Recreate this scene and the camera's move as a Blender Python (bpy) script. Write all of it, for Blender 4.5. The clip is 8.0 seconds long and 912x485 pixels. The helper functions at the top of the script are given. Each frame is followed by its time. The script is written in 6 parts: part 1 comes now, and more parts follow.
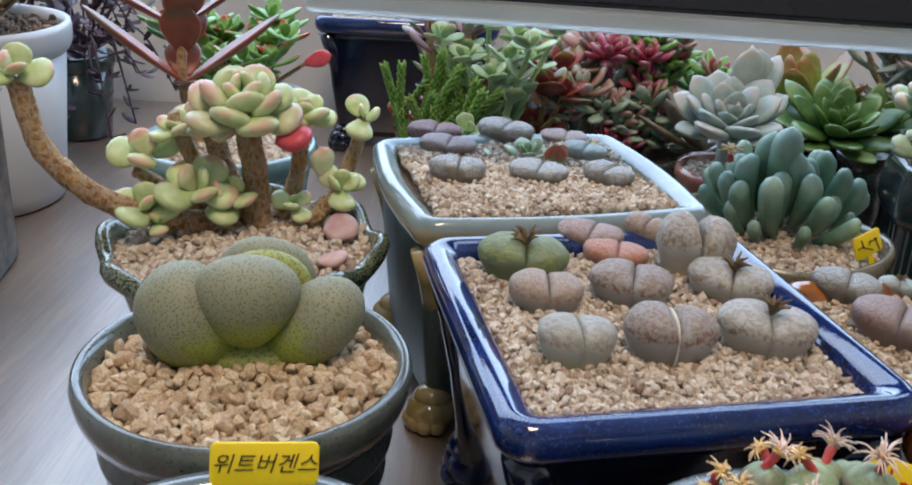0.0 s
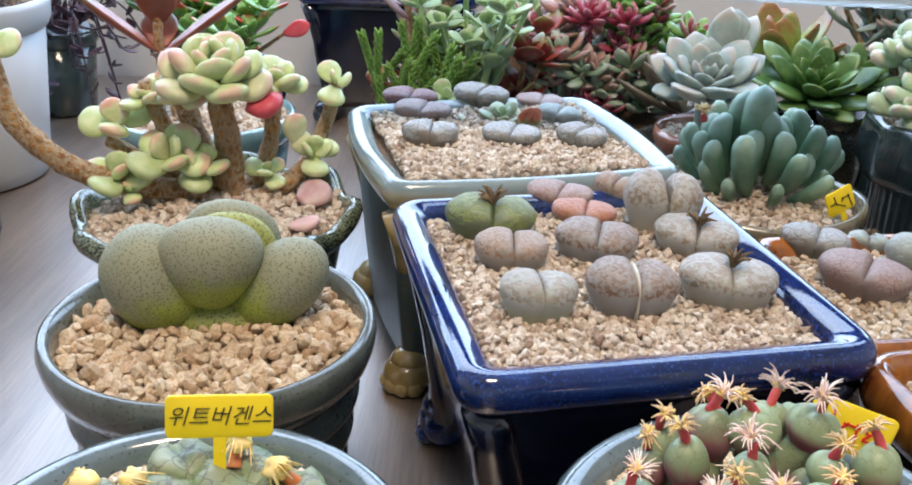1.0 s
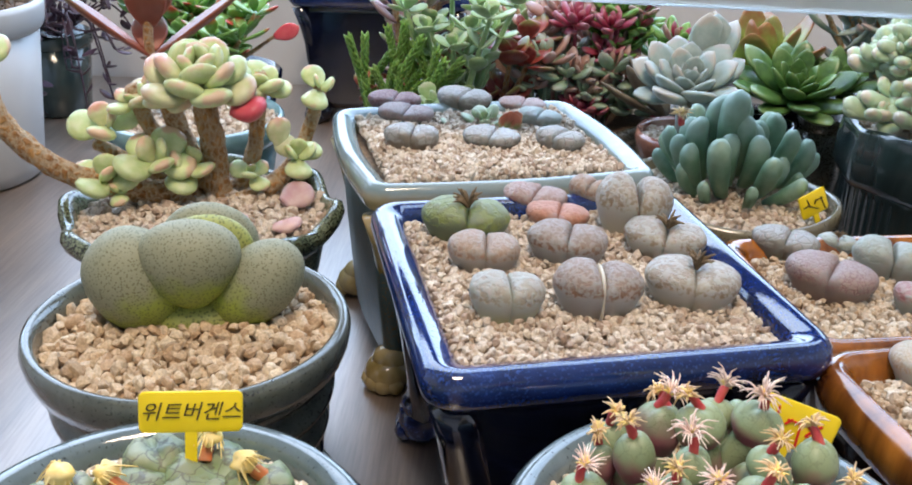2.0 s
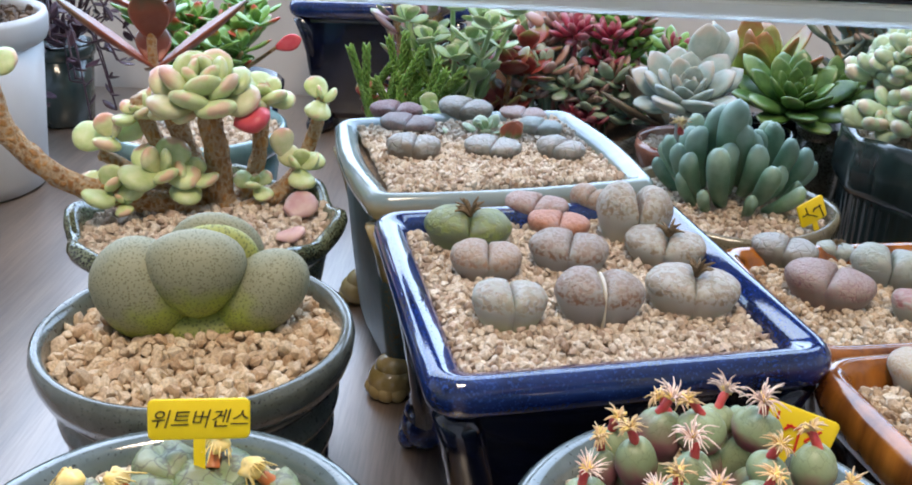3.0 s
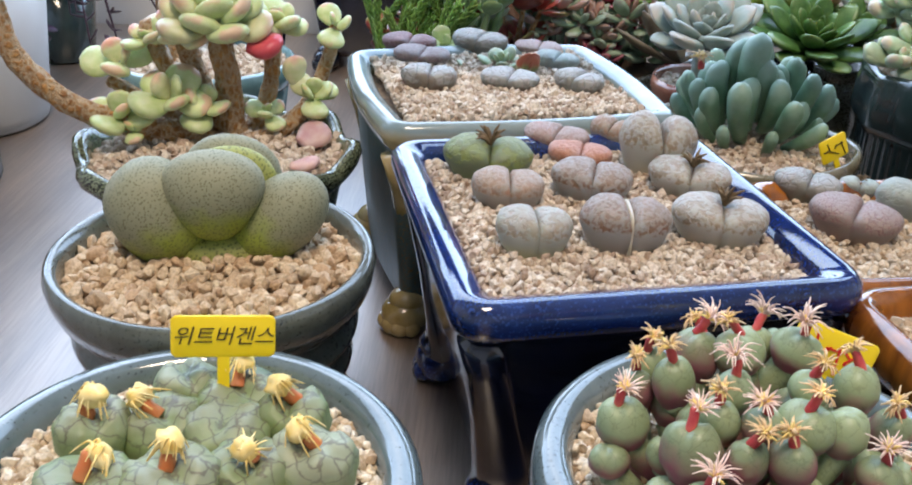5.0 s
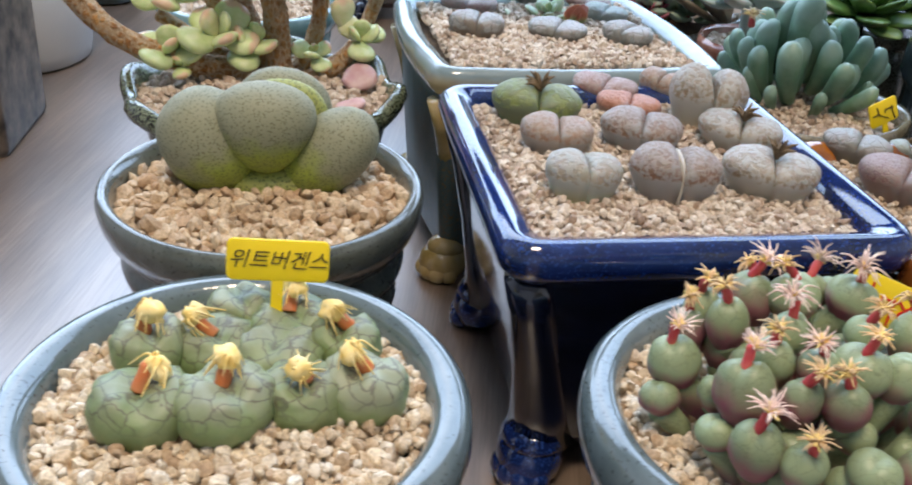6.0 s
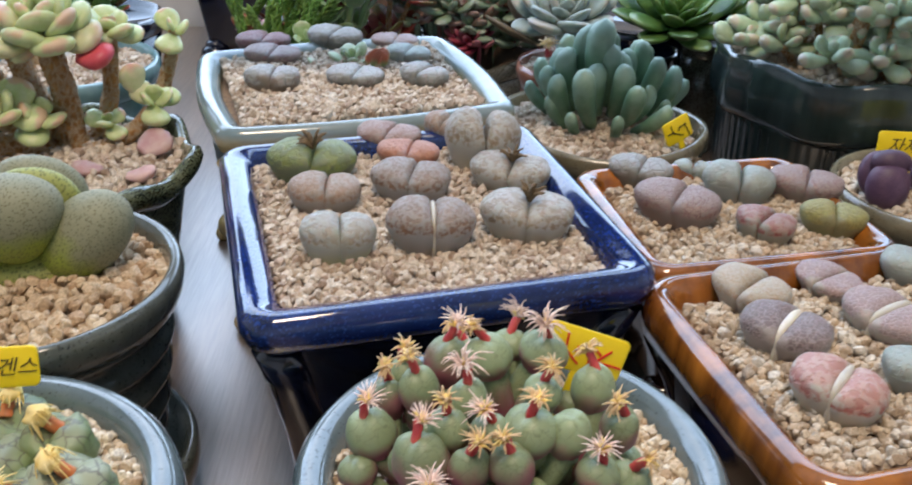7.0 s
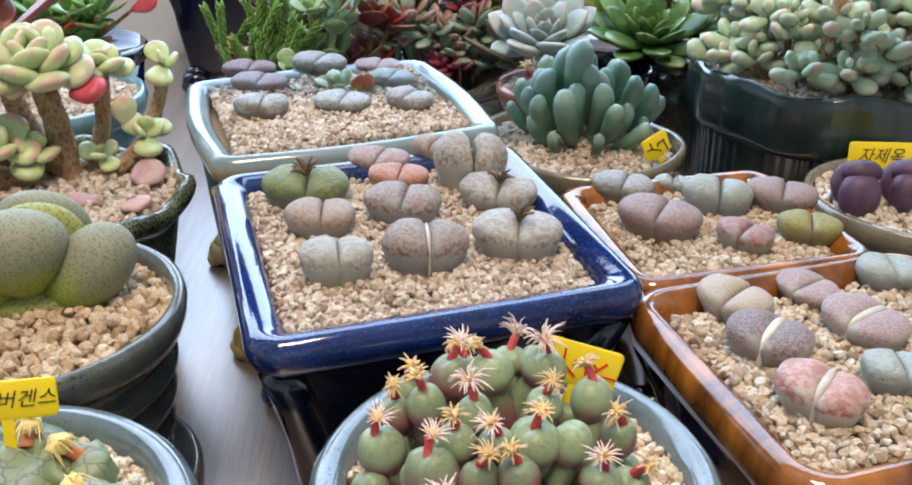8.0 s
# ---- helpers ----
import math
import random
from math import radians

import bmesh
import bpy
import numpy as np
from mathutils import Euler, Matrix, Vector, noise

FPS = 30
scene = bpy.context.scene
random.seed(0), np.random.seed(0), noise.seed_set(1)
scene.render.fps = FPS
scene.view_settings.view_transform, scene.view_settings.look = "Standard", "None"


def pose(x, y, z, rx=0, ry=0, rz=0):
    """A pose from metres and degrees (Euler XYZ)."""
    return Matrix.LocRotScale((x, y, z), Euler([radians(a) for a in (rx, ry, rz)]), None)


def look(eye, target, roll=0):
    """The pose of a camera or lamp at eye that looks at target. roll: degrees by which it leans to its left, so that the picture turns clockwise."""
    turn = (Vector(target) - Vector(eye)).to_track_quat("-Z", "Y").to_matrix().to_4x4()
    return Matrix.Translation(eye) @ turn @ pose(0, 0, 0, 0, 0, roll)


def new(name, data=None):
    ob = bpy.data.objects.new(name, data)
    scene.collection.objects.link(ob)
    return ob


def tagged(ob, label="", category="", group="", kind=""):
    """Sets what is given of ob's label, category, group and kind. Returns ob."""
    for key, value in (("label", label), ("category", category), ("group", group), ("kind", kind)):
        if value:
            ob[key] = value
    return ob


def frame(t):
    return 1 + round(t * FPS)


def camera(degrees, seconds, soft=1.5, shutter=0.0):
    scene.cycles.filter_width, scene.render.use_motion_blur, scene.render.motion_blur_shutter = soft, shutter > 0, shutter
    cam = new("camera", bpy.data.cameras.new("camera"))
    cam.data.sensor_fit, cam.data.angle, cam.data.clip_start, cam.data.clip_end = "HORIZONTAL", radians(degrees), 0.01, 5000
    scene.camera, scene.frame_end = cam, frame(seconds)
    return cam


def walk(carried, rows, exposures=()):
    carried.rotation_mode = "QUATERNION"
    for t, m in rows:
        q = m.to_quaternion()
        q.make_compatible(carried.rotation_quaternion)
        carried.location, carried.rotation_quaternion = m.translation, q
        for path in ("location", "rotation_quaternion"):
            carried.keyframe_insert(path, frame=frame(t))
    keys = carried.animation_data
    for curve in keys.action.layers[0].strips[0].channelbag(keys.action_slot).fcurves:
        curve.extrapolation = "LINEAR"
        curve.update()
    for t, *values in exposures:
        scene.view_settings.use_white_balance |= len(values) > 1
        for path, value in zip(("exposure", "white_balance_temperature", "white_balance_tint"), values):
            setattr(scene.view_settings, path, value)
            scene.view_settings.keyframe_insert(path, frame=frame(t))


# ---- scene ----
cam = camera(51.4, 8.0, soft=1.9, shutter=0.4)
PATH = [
    (0, (0.055, 0.053, 0.303), (-0.298, 1.863, -0.47), 3.1),
    (0.5, (0.064, 0.046, 0.301), (-0.299, 1.846, -0.493), 2.5),
    (1, (0.07, 0.051, 0.299), (-0.281, 1.841, -0.521), 2.0),
    (1.5, (0.07, 0.048, 0.297), (-0.279, 1.836, -0.527), 2.2),
    (1.7, (0.078, 0.045, 0.302), (-0.275, 1.833, -0.522), 2.1),
    (2.8, (0.085, 0.043, 0.307), (-0.267, 1.836, -0.506), 2.0),
    (3, (0.082, 0.04, 0.307), (-0.273, 1.835, -0.5), 1.9),
    (3.5, (0.082, 0.044, 0.304), (-0.278, 1.839, -0.501), 2.1),
    (4, (0.08, 0.044, 0.298), (-0.274, 1.834, -0.521), 2.4),
    (4.2, (0.077, 0.045, 0.294), (-0.266, 1.83, -0.541), 2.5),
    (5.3, (0.067, 0.035, 0.294), (-0.269, 1.78, -0.624), 2.9),
    (5.5, (0.053, 0.025, 0.29), (-0.29, 1.76, -0.644), 3.4),
    (6, (0.065, 0.035, 0.286), (-0.305, 1.748, -0.677), 4.4),
    (6.5, (0.098, 0.038, 0.3), (-0.255, 1.761, -0.653), 3.3),
    (6.8, (0.12, 0.05, 0.303), (-0.176, 1.789, -0.641), 1.0),
    (7, (0.126, 0.052, 0.307), (-0.118, 1.8, -0.633), 1.0),
    (7.5, (0.129, 0.043, 0.315), (-0.094, 1.8, -0.615), 0.8),
    (8, (0.121, 0.041, 0.315), (-0.077, 1.81, -0.598), -0.0),
]
walk(cam, [(t, look(eye, target, roll)) for t, eye, target, roll in PATH], exposures=[(0.0, -0.53), (0.5, -0.15), (1.0, -0.03), (3.5, -0.15), (5.5, -0.1), (6.5, -0.28), (7.0, -0.35), (7.5, -0.13), (8.0, -0.03)])

# ---------------------------------------------------------------- world and light
TABLE = 0.033          # height of the table top
LIFT = 0.014           # all pots stand this much taller than their first profiles
ROOM = pose(0, 0, 0, 0, 0, 9.5)
world = bpy.data.worlds.new("world")
scene.world = world
world.use_nodes = True
wn = world.node_tree.nodes
sky = wn.new("ShaderNodeTexSky")
sky.sky_type, sky.sun_disc = 'NISHITA', False
sky.sun_elevation, sky.sun_rotation = radians(42), radians(-30)
world.node_tree.links.new(sky.outputs[0], wn["Background"].inputs[0])
wn["Background"].inputs[1].default_value = 0.12


def lamp(name, kind, m, energy, colour, **more):
    data = bpy.data.lights.new(name, kind)
    data.energy, data.color = energy, colour
    if kind == 'AREA':
        data.shape, data.size, data.size_y = 'RECTANGLE', more["size"][0], more["size"][1]
    else:
        data.angle = radians(more["angle"])
    ob = new(name, data)
    ob.matrix_world = m
    return ob


# daylight in the window behind the plants; the warm ceiling lamp of the room
lamp("window_daylight", 'AREA', ROOM @ pose(-0.125, 1.075, 0.84, -80, 0, 0), 45, (0.52, 0.71, 1.0), size=(2.1, 1.15))
lamp("ceiling_lamp_light", 'AREA', ROOM @ pose(0.10, -0.15, 1.60, 0, 0, 0), 23, (1.0, 0.81, 0.62), size=(0.4, 0.4))

# ---------------------------------------------------------------- building helpers
TAU = 2 * math.pi


def mesh(name, verts, faces, mat=None, smooth=True):
    me = bpy.data.meshes.new(name)
    me.from_pydata([tuple(v) for v in verts], [], faces)
    me.validate()
    if smooth:
        me.shade_smooth()
    if mat:
        me.materials.append(mat)
    return me


def part(name, me, parent, m=None, label="", mat=None):
    ob = new(name, me)
    ob.parent = parent
    if m is not None:
        ob.matrix_basis = m
    if mat and not me.materials:
        me.materials.append(mat)
    if label:
        ob["label"] = label
    return ob


def thing(name, m, label, category, group="", kind=""):
    ob = new(name)
    ob.empty_display_size = 0.01
    ob.matrix_basis = m
    return tagged(ob, label, category, group, kind)


def solo(name, me, m, label, category, group="", kind=""):
    ob = new(name, me)
    ob.matrix_basis = m
    return tagged(ob, label, category, group, kind)


def merged(*pieces):
    """One list of vertices and faces out of several."""
    verts, faces = [], []
    for v, f in pieces:
        k = len(verts)
        verts += [Vector(p) for p in v]
        faces += [tuple(i + k for i in q) for q in f]
    return verts, faces


def moved(m, piece):
    return [m @ Vector(v) for v in piece[0]], piece[1]


def loft(rings, cap_start=True, cap_end=True):
    n = len(rings[0])
    verts = [Vector(p) for r in rings for p in r]
    faces = []
    for j in range(len(rings) - 1):
        for i in range(n):
            a, b = j * n + i, j * n + (i + 1) % n
            faces.append((a, b, b + n, a + n))
    if cap_start:
        faces.append(tuple(range(n - 1, -1, -1)))
    if cap_end:
        k = (len(rings) - 1) * n
        faces.append(tuple(range(k, k + n)))
    return verts, faces


def lathe(profile, n=72, shape=None):
    """Rings about z from (radius, height); shape(angle, radius, height) may bend each point."""
    rings = []
    for r, z in profile:
        ring = []
        for i in range(n):
            a = TAU * i / n
            rr, zz = shape(a, r, z) if shape else (r, z)
            ring.append((rr * math.cos(a), rr * math.sin(a), zz))
        rings.append(ring)
    return loft(rings)


def rrect(hw, hd, rc, z, n=7, bow=0.0):
    """A ring of a rounded rectangle; bow: how far the sides bulge."""
    out = []
    for k, (sx, sy) in enumerate(((1, 1), (-1, 1), (-1, -1), (1, -1))):
        cx, cy = sx * (hw - rc), sy * (hd - rc)
        for i in range(n):
            a = TAU / 4 * (k + i / (n - 1))
            out.append([cx + rc * math.cos(a), cy + rc * math.sin(a), z])
        nx, ny = ((-1, 1), (-1, -1), (1, -1), (1, 1))[k]
        ex, ey = nx * (hw - rc), ny * (hd - rc)
        px, py = out[-1][0], out[-1][1]
        a1 = TAU / 4 * (k + 1)
        qx, qy = ex + rc * math.cos(a1), ey + rc * math.sin(a1)
        for s in (0.2, 0.4, 0.6, 0.8):
            b = bow * math.sin(math.pi * s)
            out.append([px + (qx - px) * s + b * math.cos(a1), py + (qy - py) * s + b * math.sin(a1), z])
    return out


def tube(points, radii, n=10, bump=0.0, seed=0):
    """A tapered stem through points, closed with round ends."""
    pts = [Vector(p) for p in points]
    fine, rad = [], []
    steps = 6
    for i in range(len(pts) - 1):
        p0, p1, p2, p3 = pts[max(i - 1, 0)], pts[i], pts[i + 1], pts[min(i + 2, len(pts) - 1)]
        for s in range(steps + (i == len(pts) - 2)):
            u = s / steps
            fine.append(0.5 * (2 * p1 + (p2 - p0) * u + (2 * p0 - 5 * p1 + 4 * p2 - p3) * u * u + (3 * p1 - p0 - 3 * p2 + p3) * u ** 3))
            rad.append(radii[i] + (radii[i + 1] - radii[i]) * u)
    up = Vector((0.31, 0.17, 0.93))
    rings = []
    for i, p in enumerate(fine):
        d = (fine[min(i + 1, len(fine) - 1)] - fine[max(i - 1, 0)]).normalized()
        u = d.cross(up).normalized() if abs(d.dot(up)) < 0.97 else d.cross(Vector((1, 0, 0))).normalized()
        w = d.cross(u)
        ring = []
        for k in range(n):
            a = TAU * k / n
            r = rad[i] * (1 + bump * noise.noise(Vector((p.x, p.y, p.z)) * 420 + Vector((3 * math.cos(a), 3 * math.sin(a), seed))))
            ring.append(p + (u * math.cos(a) + w * math.sin(a)) * r)
        rings.append(ring)
    e = (fine[-1] - fine[-2]).normalized() * rad[-1]
    rings.append([fine[-1] + e * 0.5 + (q - fine[-1]) * 0.7 for q in rings[-1]])
    return loft(rings)


def blob(rx, ry, rz, n=20, m=12, power=2.0, warp=0.0, scale=1.0, seed=0):
    """A closed superellipsoid body with a slightly uneven skin."""
    rings = []
    for j in range(m + 1):
        v = -math.pi / 2 + math.pi * j / m
        v = max(-1.55, min(1.55, v))
        cv = math.copysign(abs(math.cos(v)) ** (2 / power), math.cos(v))
        sv = math.copysign(abs(math.sin(v)) ** (2 / power), math.sin(v))
        ring = []
        for i in range(n):
            a = TAU * i / n
            p = Vector((rx * cv * math.cos(a), ry * cv * math.sin(a), rz * sv))
            if warp:
                p *= 1 + warp * noise.noise(p * scale + Vector((seed, seed * 2.3, 0)))
            ring.append(p)
        rings.append(ring)
    return loft(rings)


def leaf_piece(L, W, T, wide=0.65, tip=0.5, curl=0.0, cup=0.0, n=12, segs=10, base=0.35):
    """A fleshy leaf along +x: wide: where it is broadest; tip: how blunt; curl: bend up; cup: hollow upper side."""
    rings = []
    for j in range(segs + 1):
        s = j / segs
        if s < wide:
            w = base + (1 - base) * math.sin(math.pi / 2 * s / wide)
        else:
            w = max(0.02, 1 - ((s - wide) / (1 - wide)) ** (1 / max(tip, 0.05) if tip < 1 else 2)) ** (0.5 if tip >= 0.5 else 0.8)
        th = T * min(1, 0.45 + s) * (w if s > wide else 1) ** 0.8
        x, zc = L * s, curl * L * s * s
        ring = []
        for i in range(n):
            a = TAU * i / n
            y = W / 2 * w * math.cos(a)
            zz = th / 2 * math.sin(a)
            zz += cup * (2 * y / W) ** 2 * W
            ring.append((x, y, zc + zz))
        rings.append(ring)
    return loft(rings)


def pebble_set(count, seed):
    """Angular little stones: spheres cut by random planes."""
    r = np.random.RandomState(seed)
    bm = bmesh.new()
    bmesh.ops.create_icosphere(bm, subdivisions=2, radius=1.0)
    bm.verts.ensure_lookup_table()
    base = np.array([v.co[:] for v in bm.verts])
    faces = np.array([[v.index for v in f.verts] for f in bm.faces])
    bm.free()
    sets = []
    for _ in range(count):
        v = base.copy()
        for _ in range(13):
            nrm = r.normal(size=3)
            nrm /= np.linalg.norm(nrm)
            d = r.uniform(0.42, 0.80)
            dots = v @ nrm
            over = dots > d
            v[over] -= np.outer(dots[over] - d, nrm) * 0.95
        v *= r.uniform(0.85, 1.45, size=3)
        sets.append(v)
    return sets, faces


STONES, STONE_FACES = pebble_set(14, 3)


def gravel_mesh(inside, half, size, mat, seed, dome=0.0, rough=0.3):
    """Loose gravel over the region where inside(x, y) holds, round z = 0."""
    r = np.random.RandomState(seed)
    step = size * 0.76
    k = int(half / step) + 1
    verts, faces, count = [], [], 0
    for layer in range(3):
        for i in range(-k, k + 1):
            for j in range(-k, k + 1):
                x = (i + 0.5 * (j % 2) + 0.5 * layer) * step + r.normal() * step * 0.22
                y = (j + 0.5 * layer) * step * 0.9 + r.normal() * step * 0.22
                if not inside(x, y) or (layer == 2 and r.rand() < 0.5):
                    continue
                s = size * 0.5 * (0.72 + 0.75 * r.rand() ** 1.6)
                a, b, c = r.uniform(0, TAU, 3)
                rot = np.array(Euler((a, b, c)).to_matrix())
                z = (layer - 1.4) * size * 0.42 + r.normal() * size * 0.14 + dome * (1 - (x * x + y * y) / half ** 2)
                v = (STONES[r.randint(len(STONES))] * s) @ rot.T + np.array((x, y, z))
                verts.append(v)
                faces.append(STONE_FACES + count)
                count += len(v)
    v, f = np.concatenate(verts), np.concatenate(faces)
    me = bpy.data.meshes.new("gravel")
    me.vertices.add(len(v))
    me.vertices.foreach_set("co", v.astype(np.float32).ravel())
    me.loops.add(f.size)
    me.loops.foreach_set("vertex_index", f.astype(np.int32).ravel())
    me.polygons.add(len(f))
    me.polygons.foreach_set("loop_start", np.arange(0, f.size, 3, dtype=np.int32))
    me.update(calc_edges=True)
    me.shade_flat()
    me.materials.append(mat)
    return me


# ---------------------------------------------------------------- materials
def material(name):
    m = bpy.data.materials.new(name)
    m.use_nodes = True
    return m, m.node_tree.nodes, m.node_tree.links, m.node_tree.nodes["Principled BSDF"]


def ramp(nodes, stops):
    r = nodes.new("ShaderNodeValToRGB")
    while len(r.color_ramp.elements) < len(stops):
        r.color_ramp.elements.new(0.5)
    for e, (p, c) in zip(r.color_ramp.elements, stops):
        e.position, e.color = p, (*c, 1)
    return r


def noise_node(nodes, links, coord, scale, detail=4.0, rough=0.55, kind="Object"):
    t = nodes.new("ShaderNodeTexNoise")
    t.inputs["Scale"].default_value, t.inputs["Detail"].default_value, t.inputs["Roughness"].default_value = scale, detail, rough
    links.new(coord.outputs[kind], t.inputs["Vector"])
    return t


def mix(nodes, links, fac, a, b, mode='MIX'):
    """a, b, fac: a socket or a value."""
    n = nodes.new("ShaderNodeMix")
    n.data_type, n.blend_type = 'RGBA', mode
    for sock, val in ((n.inputs[0], fac), (n.inputs[6], a), (n.inputs[7], b)):
        if hasattr(val, "links"):
            links.new(val, sock)
        elif isinstance(val, tuple):
            sock.default_value = (*val, 1)
        else:
            sock.default_value = val
    return n.outputs[2]


def maths(nodes, links, op, a, b=0.0, clamp=False):
    n = nodes.new("ShaderNodeMath")
    n.operation, n.use_clamp = op, clamp
    for sock, val in ((n.inputs[0], a), (n.inputs[1], b)):
        if hasattr(val, "links"):
            links.new(val, sock)
        else:
            sock.default_value = val
    return n.outputs[0]


def bump(nodes, links, p, height, strength, dist=0.001):
    b = nodes.new("ShaderNodeBump")
    b.inputs["Strength"].default_value, b.inputs["Distance"].default_value = strength, dist
    links.new(height, b.inputs["Height"])
    links.new(b.outputs[0], p.inputs["Normal"])


def glaze(name, low, high, speck=None, rough=0.12, scale=60, streak=False, bumps=0.25, coat=0.5, speck_at=0.62, gloss_var=0.12, edge=None):
    """Glazed stoneware: two glaze colours that pool, dark specks, uneven gloss; edge: where the glaze runs thin."""
    m, n, l, p = material(name)
    c = n.new("ShaderNodeTexCoord")
    a = noise_node(n, l, c, scale, 5)
    if streak:
        mp = n.new("ShaderNodeMapping")
        mp.inputs["Scale"].default_value = (1, 1, 0.18)
        l.new(c.outputs["Object"], mp.inputs[0])
        l.new(mp.outputs[0], a.inputs["Vector"])
    fac = ramp(n, [(0.35, (0, 0, 0)), (0.68, (1, 1, 1))])
    l.new(a.outputs[0], fac.inputs[0])
    col = mix(n, l, fac.outputs[0], low, high)
    if speck:
        s = noise_node(n, l, c, 900, 2)
        big = noise_node(n, l, c, scale * 0.6, 2)
        st = maths(n, l, 'ADD', s.outputs[0], maths(n, l, 'MULTIPLY', big.outputs[0], 0.25))
        sf = ramp(n, [(speck_at, (0, 0, 0)), (speck_at + 0.07, (1, 1, 1))])
        l.new(st, sf.inputs[0])
        col = mix(n, l, sf.outputs[0], col, speck)
    if edge:
        sep = n.new("ShaderNodeSeparateXYZ")
        l.new(c.outputs["Generated"], sep.inputs[0])
        thin = ramp(n, [(0.55, (1, 1, 1)), (0.82, (0, 0, 0))])
        l.new(maths(n, l, 'ADD', sep.outputs[2], maths(n, l, 'MULTIPLY', maths(n, l, 'SUBTRACT', a.outputs[0], 0.5), 0.5)), thin.inputs[0])
        col = mix(n, l, thin.outputs[0], col, edge)
    l.new(col, p.inputs["Base Color"])
    g = noise_node(n, l, c, 35, 3)
    l.new(maths(n, l, 'ADD', maths(n, l, 'MULTIPLY', g.outputs[0], gloss_var), rough - gloss_var * 0.4, True), p.inputs["Roughness"])
    p.inputs["Coat Weight"].default_value, p.inputs["Coat Roughness"].default_value = coat, 0.06
    h = noise_node(n, l, c, 130, 3)
    bump(n, l, p, h.outputs[0], bumps, 0.0008)
    return m


def gravel_mat(name, cols, rough=0.75):
    m, n, l, p = material(name)
    geo = n.new("ShaderNodeNewGeometry")
    c = n.new("ShaderNodeTexCoord")
    stops = [(i / len(cols), tuple(v * 0.95 for v in x)) for i, x in enumerate(cols)]
    r = ramp(n, stops)
    r.color_ramp.interpolation = 'LINEAR'
    l.new(geo.outputs["Random Per Island"], r.inputs[0])
    a = noise_node(n, l, c, 900, 4, 0.65)
    f = ramp(n, [(0.36, (0.52, 0.48, 0.44)), (0.58, (1.04, 1.03, 1.02))])
    l.new(a.outputs[0], f.inputs[0])
    col = mix(n, l, 0.75, r.outputs[0], f.outputs[0], 'MULTIPLY')
    b = noise_node(n, l, c, 260, 3)
    g = ramp(n, [(0.58, (0, 0, 0)), (0.75, (1, 1, 1))])
    l.new(b.outputs[0], g.inputs[0])
    col = mix(n, l, maths(n, l, 'MULTIPLY', g.outputs[0], 0.30), col, (0.52, 0.30, 0.15))
    l.new(col, p.inputs["Base Color"])
    p.inputs["Roughness"].default_value = rough
    p.inputs["Specular IOR Level"].default_value = 0.35
    bump(n, l, p, a.outputs[0], 0.6, 0.0006)
    return m


